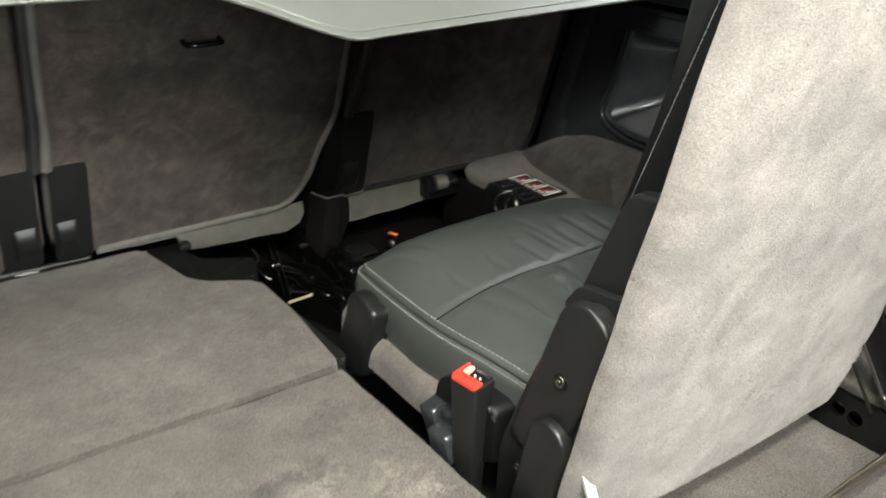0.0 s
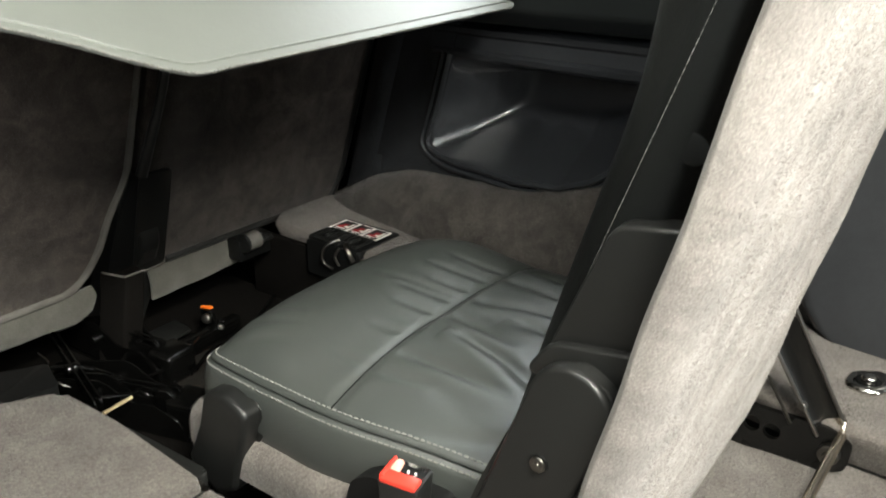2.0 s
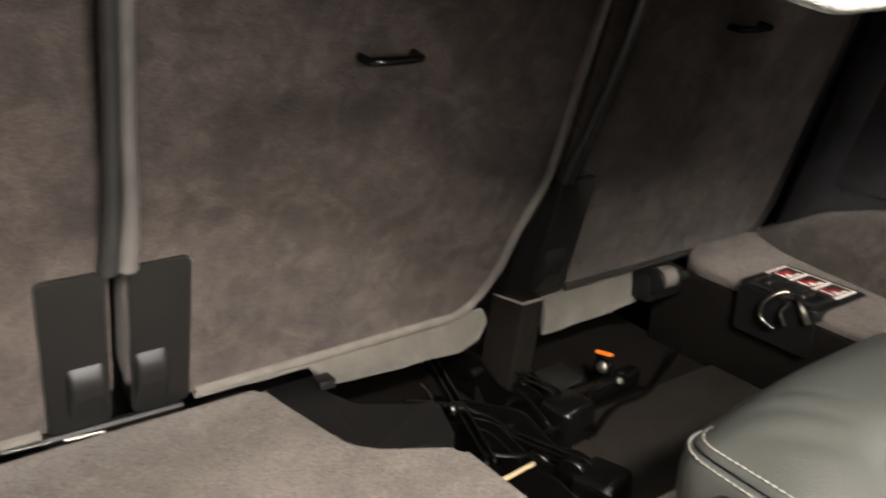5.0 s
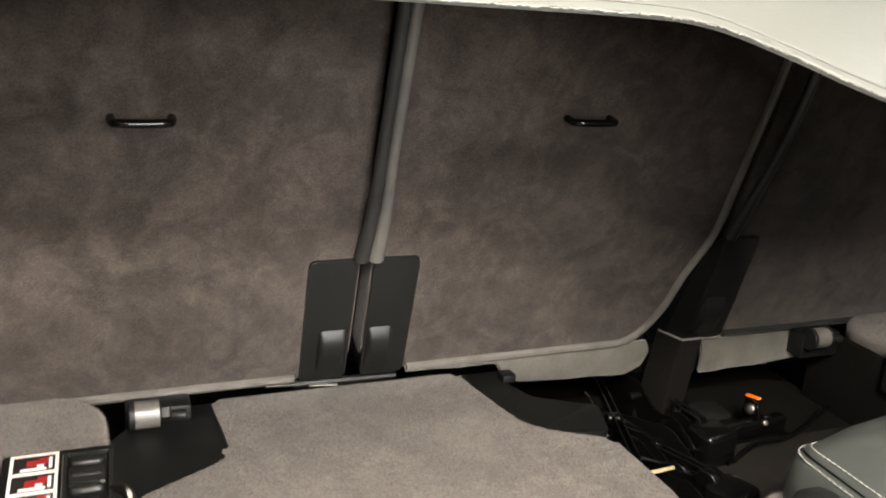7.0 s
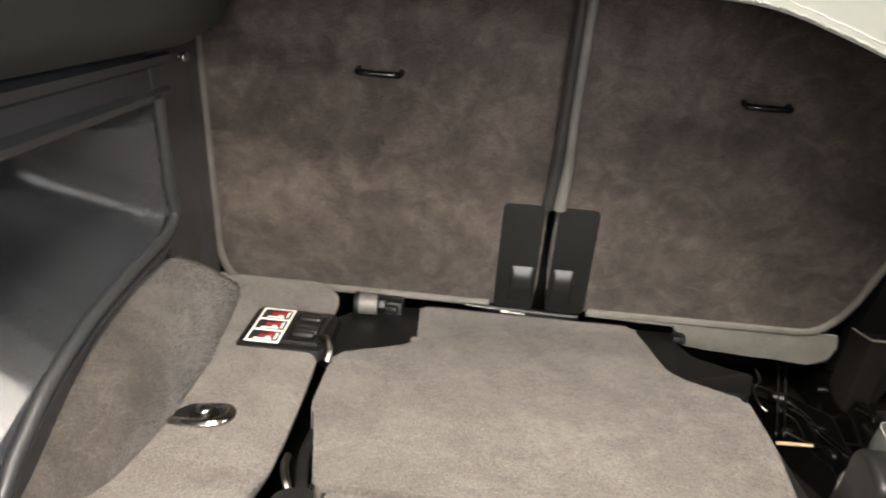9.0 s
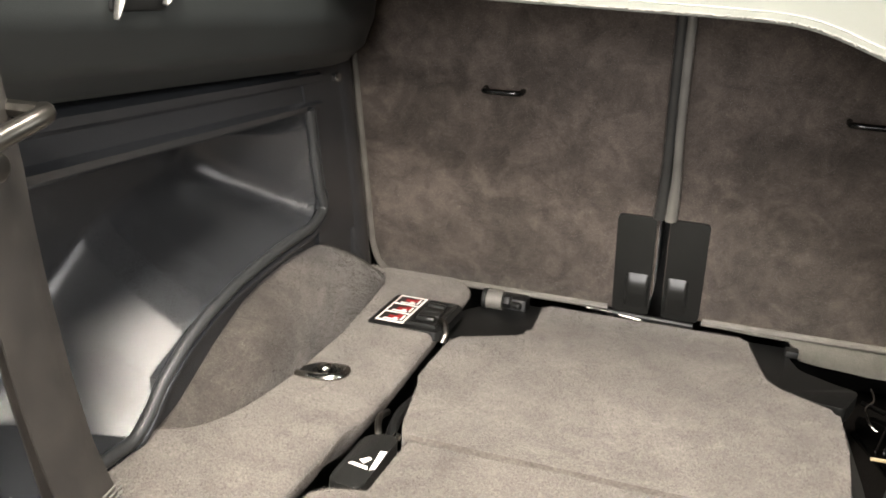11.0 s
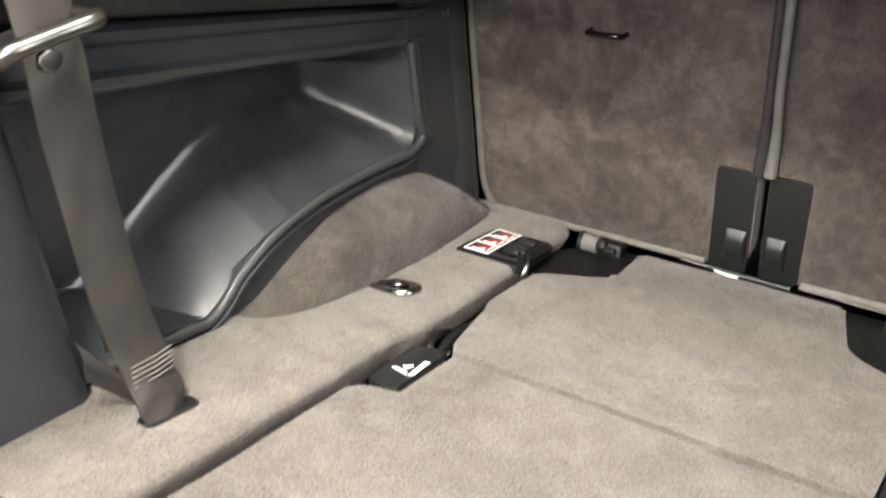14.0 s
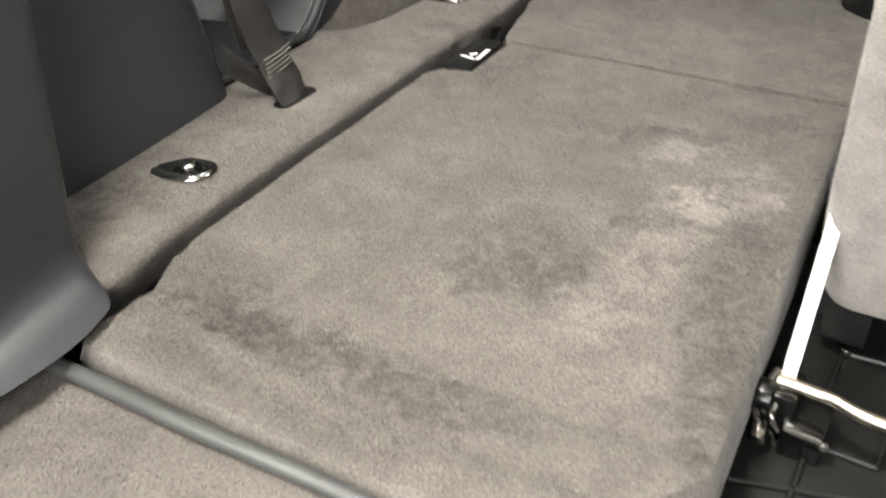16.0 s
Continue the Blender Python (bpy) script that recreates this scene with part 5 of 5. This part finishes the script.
part("hem", moved(tube([on_flap(x, v - 0.008, 0.0002) for x, v in low_edge], 0.0009, 6), VI), VINYL, cover)
part("second_layer", moved(slab([(0.30, 0.02), (0.476, 0.094), (0.480, 0.088), (0.440, 0.0), (0.30, 0.0)], on_flap, 0.0005, 0.002), VI), VINYL, cover)
part("roller_case", moved(box(-0.56, 0.56, -0.300, -0.128, 0.434, 0.505, 0.025, 5), VI), SKIRT, cover, "grey fabric covered roller case")
part("end_clip", moved(box(-0.435, -0.405, -0.30, -0.27, 0.388, 0.412, 0.003), VI), BLACK, cover)


# ---- latch units with stickers ----
def latch(sx):
    t = thing("seat_latch", "black seat release latch beside a sticker with three red pictures", "seat latch", "seat latches", (-0.46 if sx < 0 else 0.452, -0.145, 0.018))
    # local: x towards the middle of the car, y forward
    d = -sx
    part("recess_plate", slab(rounded([(d * -0.054, -0.052), (d * 0.030, -0.052), (d * 0.036, -0.040), (d * 0.036, 0.036), (d * 0.026, 0.046), (d * -0.054, 0.046)][::d], 0.004), xy, -0.01, 0.001, 0.001), BLACK, t)
    part("grip", box(min(d * -0.006, d * 0.032), max(d * -0.006, d * 0.022), -0.014, 0.012, 0.0, 0.006, 0.003), SATIN, t, "black grip bar")
    for k in range(3):
        y0 = -0.026 + 0.020 * k
        part("grip_rib", box(min(d * -0.004, d * 0.020), max(d * -0.004, d * 0.020), y0, y0 + 0.009, 0.0, 0.0075, 0.0035, 3), SATIN, t)
    part("well_rim", tube([(d * -0.008, -0.040, 0.002), (d * 0.024, -0.040, 0.002), (d * 0.026, 0.034, 0.002), (d * -0.008, 0.034, 0.002)], 0.003, 6, closed=True), SATIN, t)
    part("catch", tube(smooth_line([(d * 0.026, -0.024, 0.004), (d * 0.035, -0.032, 0.006), (d * 0.039, -0.040, -0.002), (d * 0.038, -0.046, -0.012)], 5), 0.0038, 8), STEEL, t, "bare metal catch")
    if sx > 0:
        # pull loop in a black recess that runs down the side of the ledge
        part("side_recess", slab(rounded([(-0.050, -0.050), (0.040, -0.050), (0.040, 0.0), (-0.050, 0.0)], 0.006), yz, d * 0.030, d * 0.0365), BLACK, t)
        part("pull_loop", tube(smooth_line([(d * 0.026, -0.012, 0.008), (d * 0.036, -0.004, 0.004), (d * 0.043, 0.003, -0.006), (d * 0.045, 0.002, -0.022), (d * 0.042, -0.012, -0.030)], 6), 0.0024, 10), STEEL, t, "bright curved pull loop")
        part("pull_loop", tube(smooth_line([(d * 0.038, -0.022, 0.002), (d * 0.043, -0.018, -0.010), (d * 0.042, -0.024, -0.022)], 6), 0.0020, 8), STEEL, t, "bright curved pull loop")
    st = part("sticker", box(min(d * -0.048, d * -0.013), max(d * -0.048, d * -0.013), -0.043, 0.044, 0.0012, 0.0018), PAPER, t, "white sticker with three black and red pictures")
    for i in range(3):
        y0 = -0.039 + i * 0.0280
        x0, x1 = d * -0.0455, d * -0.0155
        part("picture", box(min(x0, x1), max(x0, x1), y0, y0 + 0.0225, 0.0018, 0.0021), INK, st)
        part("red_figure", box(min(d * -0.036, d * -0.022), max(d * -0.036, d * -0.022), y0 + 0.004 + i * 0.002, y0 + 0.014 + i * 0.001, 0.0021, 0.0024), RED_PRINT, st)
        part("red_figure", box(min(d * -0.027, d * -0.020), max(d * -0.027, d * -0.020), y0 + 0.010, y0 + 0.019, 0.0021, 0.0025), RED_PRINT, st)
        part("white_figure", box(min(d * -0.040, d * -0.0215), max(d * -0.040, d * -0.0215), y0 + 0.001, y0 + 0.0045, 0.0021, 0.0024), PAPER, st)
        part("white_figure", box(min(d * -0.0285, d * -0.0235), max(d * -0.0285, d * -0.0235), y0 + 0.003, y0 + 0.009, 0.0021, 0.0026), PAPER, st)
        part("white_bar", box(min(d * -0.020, d * -0.0175), max(d * -0.020, d * -0.0175), y0 + 0.003, y0 + 0.019, 0.0021, 0.0023), PAPER, st)
    return t


latch(-1)
latch(1)


# ---- tie-down eyes ----
def tie_down(x, y, flip):
    t = thing("tie_down_eye", "chromed fold-down tie-down eye sunk in the carpet", "tie-down", "tie-down eyes", (x, y, 0.018))
    s = flip
    cup = rounded([(s * -0.032, -0.010), (s * -0.014, 0.017), (s * 0.014, 0.016), (s * 0.022, 0.0), (s * 0.014, -0.016), (s * -0.014, -0.018)], 0.008, 4)
    part("cup", slab(cup if s > 0 else cup[::-1], xy, -0.004, 0.0006, 0.0), BLACK, t)
    ring = smooth_line([(s * -0.026, -0.015, -0.001), (s * -0.012, -0.018, 0.001), (s * 0.008, -0.017, 0.002), (s * 0.019, -0.010, 0.002), (s * 0.022, 0.001, 0.002), (s * 0.018, 0.011, 0.001), (s * 0.006, 0.015, -0.001), (s * -0.012, 0.014, -0.003)], 5)
    part("eye", tube(ring, 0.0048, 10, flat=0.8), CHROME, t, "chromed loop")
    part("bolt", disc((0, -0.001, 0.004), (0, 0, 1), 0.0075, 0.008, 0.003, 16), CHROME, t)
    part("washer", disc((0, -0.001, 0.001), (0, 0, 1), 0.0125, 0.003, 0.001, 24), DARKSTEEL, t)
    return t


tie_down(-0.499, -0.337, 1)
tie_down(-0.485, -0.818, 1)
tie_down(0.488, -0.812, -1)

# ---- seat belt ----
belt = thing("seat_belt", "brown-grey seat belt webbing hanging through a guide", "seat belt", "", (-0.49, -0.68, 0.02))
WI = Matrix.Translation((0.49, 0.68, -0.02))
belt_line = smooth_line([(-0.520, -0.775, 0.62), (-0.513, -0.742, 0.42), (-0.510, -0.722, 0.315), (-0.513, -0.705, 0.22), (-0.512, -0.684, 0.12), (-0.506, -0.668, 0.060), (-0.497, -0.664, 0.036), (-0.490, -0.663, 0.015)], 8)


def web(u, v):
    k = u * (len(belt_line) - 1)
    i = min(int(k), len(belt_line) - 2)
    p = belt_line[i].lerp(belt_line[i + 1], k - i)
    s = v - 0.5
    w = 0.047 - 0.010 * max(0, (u - 0.90) / 0.10)
    return (p.x + 0.004 * math.cos(s * 3) - 0.006 * s + wobble(u * 6, s, 0, 2, 0.002), p.y + w * s, p.z + 0.10 * w * s)


part("webbing", moved(sheet(web, 60, 8, (-0.0016, 0, 0)), WI), WEBBING, belt, "brown-grey woven webbing")
part("webbing_fold", moved(sheet(lambda u, v: (-0.527 - 0.006 * math.sin(u * 3), -0.724 + 0.034 * v - 0.05 * (0.35 - u * 0.35) * 0.9 + 0.036 * u, 0.36 - 0.29 * u), 30, 6, (-0.0016, 0, 0)), WI), WEBBING, belt)
part("webbing_fold", moved(sheet(lambda u, v: (-0.530 + 0.018 * u + 0.004 * math.sin(v * 5), -0.712 + 0.042 * u + 0.010 * v, 0.088 - 0.050 * u - 0.040 * v * (1 - 0.3 * u)), 14, 8, (-0.0016, 0, 0)), WI), WEBBING, belt, "folded frayed end of webbing")
for k in range(5):
    z = 0.050 + 0.0042 * k
    part("bar_tack", moved(tube([(-0.4990 - 0.0006 * k, -0.686, z - 0.002), (-0.4982 - 0.0006 * k, -0.664, z), (-0.5000 - 0.0006 * k, -0.646, z + 0.002)], 0.0008, 6), WI), SKIRT, belt)
part("slot", moved(slab(rounded([(-0.503, -0.686), (-0.484, -0.685), (-0.482, -0.634), (-0.500, -0.632)], 0.008), xy, 0.0, 0.0182), WI), BLACK, belt)
guide = thing("belt_guide", "grey metal bar guide that holds the seat belt", "belt guide", "", (-0.497, -0.725, 0.318))
part("front_bar", tube(smooth_line([(0.006, -0.044, -0.010), (0.012, -0.036, -0.004), (0.012, -0.006, 0.004), (0.012, 0.018, 0.010), (0.006, 0.026, 0.011)], 5), 0.0058, 10), STEEL, guide)
part("rear_bar", tube([(-0.026, -0.042, -0.012), (-0.026, 0.025, 0.010)], 0.005, 8), SATIN, guide)
for y, z in ((-0.043, -0.011), (0.025, 0.011)):
    part("end", tube([(-0.026, y, z), (0.008, y, z)], 0.005, 8), STEEL, guide)
part("stud", disc((0.010, -0.014, -0.012), (1, 0, 0), 0.008, 0.006, 0.002), STEEL, guide)


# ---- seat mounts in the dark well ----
# the near-black colour carries the deep shade of the well
structure("floor_well", join(box(-0.02, 0.44, -0.30, 0.14, -0.135, -0.100, 0.004), box(0.425, 0.436, -0.58, 0.02, -0.13, 0.0, 0.003)), WELL_BLACK, "floor well below the seats, deep shade in its near-black colour", "floor well")


def mount(x, y, turn, seed, label):
    """A seat mount: a rail with tall lever plates side by side, cams between them and a rounded end block."""
    rnd = random.Random(seed)
    t = thing("seat_mount", label, "seat mount", "seat mounts", (x, y, -0.112))
    t.rotation_euler = (0, 0, radians(turn))
    part("rail", box(-0.022, 0.022, -0.10, 0.13, 0.0, 0.016, 0.004), DARKSTEEL, t)
    for k, u in enumerate((-0.022, -0.008, 0.007, 0.020)):
        a, b = rnd.uniform(-0.012, 0.012), rnd.uniform(-0.008, 0.008)
        shape = [(-0.095, 0.004), (-0.088, 0.034 + b), (-0.052, 0.050 + b), (-0.020 + a, 0.046), (0.020 + a, 0.066 + b), (0.060, 0.060), (0.120, 0.040 + b), (0.118, 0.022), (0.040, 0.018), (-0.030, 0.010)]
        part("lever_plate", slab(rounded(shape, 0.009, 4), yz, u, u + 0.0028, 0.0009, 2, True), DARKSTEEL, t, "thin black lever plate")
    for k in range(4):
        yk = -0.060 + 0.038 * k + rnd.uniform(-0.006, 0.006)
        part("cam", disc((rnd.uniform(-0.014, 0.012), yk, 0.040 + rnd.uniform(-0.006, 0.012)), (1, rnd.uniform(-0.2, 0.2), 0), rnd.uniform(0.009, 0.015), 0.009, 0.002, 22), DARKSTEEL, t)
    part("end_block", moved(box(-0.024, 0.022, -0.022, 0.020, 0.0, 0.058, 0.009, 4), Matrix.Translation((0.004, -0.084, 0.0))), DARKSTEEL, t, "glossy black end block")
    for u, lean in ((-0.014, 0.010), (0.012, -0.008)):
        part("pull_rod", tube([(u, -0.108, 0.020), (u + lean, -0.070, 0.061), (u + lean, 0.010, 0.058)], 0.0016, 6), DARKSTEEL, t)
    part("spring", tube([(0.026 + 0.0045 * math.cos(a * 0.9), -0.040 + a * 0.0016, 0.040 + 0.0045 * math.sin(a * 0.9)) for a in range(40)], 0.0009, 5), CHANNEL, t)
    part("spindle", tube([(-0.030, 0.022, 0.048), (0.030, 0.022, 0.048)], 0.005, 10), DARKSTEEL, t)
    return t


mount(0.104, -0.118, 17, 3, "black steel seat mount with lever plates, spring and rods")
mount(0.178, -0.010, 4, 5, "black steel seat mount with lever plates, spring and rods")
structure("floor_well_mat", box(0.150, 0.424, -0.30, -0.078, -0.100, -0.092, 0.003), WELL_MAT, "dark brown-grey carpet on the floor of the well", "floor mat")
rail = thing("floor_rail", "low black steel rail with a flat plate on the well floor", "floor rail", "", (0.24, -0.06, -0.10))
part("bar", moved(box(-0.075, 0.085, -0.008, 0.008, 0.0, 0.024, 0.004, 3), pose(0, 0, 0, 0, 0, 3)), DARKSTEEL, rail)
part("flange", moved(box(-0.070, 0.080, -0.022, -0.012, 0.0, 0.008, 0.002, 2), pose(0, 0, 0, 0, 0, 3)), DARKSTEEL, rail)
part("flat_plate", moved(slab(rounded([(-0.030, 0.012), (0.016, 0.012), (0.022, 0.052), (-0.026, 0.052)], 0.006, 3), xy, 0.022, 0.026, 0.001), pose(0, 0, 0, 0, 0, 3)), SATIN, rail, "dull black flat plate")
for u in (-0.050, 0.055):
    part("rail_bolt", disc((u, 0.0, 0.025), (0, 0, 1), 0.005, 0.006, 0.0015, 12), DARKSTEEL, rail)
strap_lever = thing("lever_strap", "long thin black steel lever beside the folded seat", "lever", "", (0.078, -0.062, -0.050))
for off in (-0.004, 0.004):
    part("strap", slab(rounded([(-0.086, -0.006), (0.080, 0.004), (0.080, 0.016), (-0.086, 0.006)], 0.004, 3), lambda u, v, w: (w + 0.30 * u, u, v), off, off + 0.0024, 0.0006, 2, True), DARKSTEEL, strap_lever)
part("pivot", disc((0.000, 0.0, 0.004), (1, -0.3, 0), 0.007, 0.016, 0.002, 16), DARKSTEEL, strap_lever)
tagged(part("wire_clip", tube(smooth_line([(0.052, -0.040, -0.022), (0.055, -0.054, -0.030), (0.046, -0.066, -0.036), (0.050, -0.080, -0.046), (0.058, -0.086, -0.052)], 5), 0.0013, 6), CHROME), "bent bright wire clip", "wire clip")
tagged(part("tan_rod", tube([(0.040, -0.178, -0.040), (0.078, -0.172, -0.042)], 0.0019, 8), TAN), "short tan plastic rod", "rod")
orange = thing("release_tab", "small orange release tab on a black lever", "release tab", "", (0.284, -0.046, -0.095))
part("tab", slab(rounded([(-0.003, -0.010), (0.002, -0.010), (0.002, 0.012), (-0.003, 0.012)], 0.001, 2), lambda u, v, w: (u, v, w - 0.22 * v), 0.040, 0.043, 0.0008), ORANGE, orange)
part("lever", slab(rounded([(-0.020, 0.0), (0.014, 0.0), (0.010, 0.038), (-0.012, 0.036)], 0.004, 3), yz, -0.003, 0.002, 0.0008), DARKSTEEL, orange)
part("knob", disc((-0.006, -0.004, 0.028), (-1, -0.6, 0.5), 0.007, 0.010, 0.003, 16), STEEL, orange, "dull grey metal knob")
part("knob", disc((0.002, -0.022, 0.018), (-0.4, -1, 0.4), 0.004, 0.007, 0.0015, 12), STEEL, orange, "dull grey metal knob")


def cable(points, r, mat, label):
    return tagged(part("cable", tube(smooth_line(points, 6), r, 8), mat), label, "cable", "cables in the well")


cable([(0.05, -0.02, -0.05), (0.08, -0.06, -0.045), (0.11, -0.07, -0.06), (0.15, -0.05, -0.07), (0.20, -0.02, -0.06)], 0.003, DARKSTEEL, "thin black cable looped in the dark well")
cable([(0.06, -0.13, -0.05), (0.10, -0.14, -0.06), (0.14, -0.11, -0.07), (0.19, -0.10, -0.075), (0.26, -0.06, -0.08)], 0.0025, DARKSTEEL, "thin black cable looped in the dark well")
cable([(0.20, -0.12, -0.085), (0.25, -0.10, -0.08), (0.31, -0.09, -0.085), (0.40, -0.05, -0.08)], 0.003, DARKSTEEL, "thin black cable lying in the dark well")


# ---- carpet pile ----
for ob in list(scene.objects):
    base = ob.name.split(".")[0]
    if base == "front_panel":
        pile(ob, 900000, 0.0024, 0.00038, FRONT_CARPET, facing_up(0.8), 11)
    elif base == "rear_panel":
        pile(ob, 1200000, 0.0028, 0.00037, WORN_SHADED_CARPET, facing_up(0.6), 12)
    elif base == "trim_ledge":
        pile(ob, 900000, 0.0025, 0.00038, LEDGE_CARPET, lambda c, n: (c[:, 2] > -0.04).astype(np.float64), 13)
    elif base == "trim_wheel_arch":
        pile(ob, 500000, 0.0032, 0.00042, ARCH, None, 14)
    elif base == "trim_sill_carpet":
        pile(ob, 420000, 0.0032, 0.0006, CARPET, facing_up(0.2), 15)
    elif base == "rear_carpet":
        pile(ob, 900000, 0.0013, 0.00050, LIT_CARPET, lambda c, n: (n[:, 1] < 0.3).astype(np.float64), 16)
    elif base == "back_panel":
        pile(ob, 420000, 0.0018, 0.00050, SUEDE, lambda c, n: ((n[:, 1] < -0.5) & (c[:, 2] < 0.42)).astype(np.float64), 19, 0.26)
    elif base == "carpet_base":
        pile(ob, 500000, 0.0020, 0.00042, CARPET, None, 17)
    elif base == "floor_carpet":
        pile(ob, 200000, 0.0034, 0.0007, CARPET, facing_up(0.2), 18)
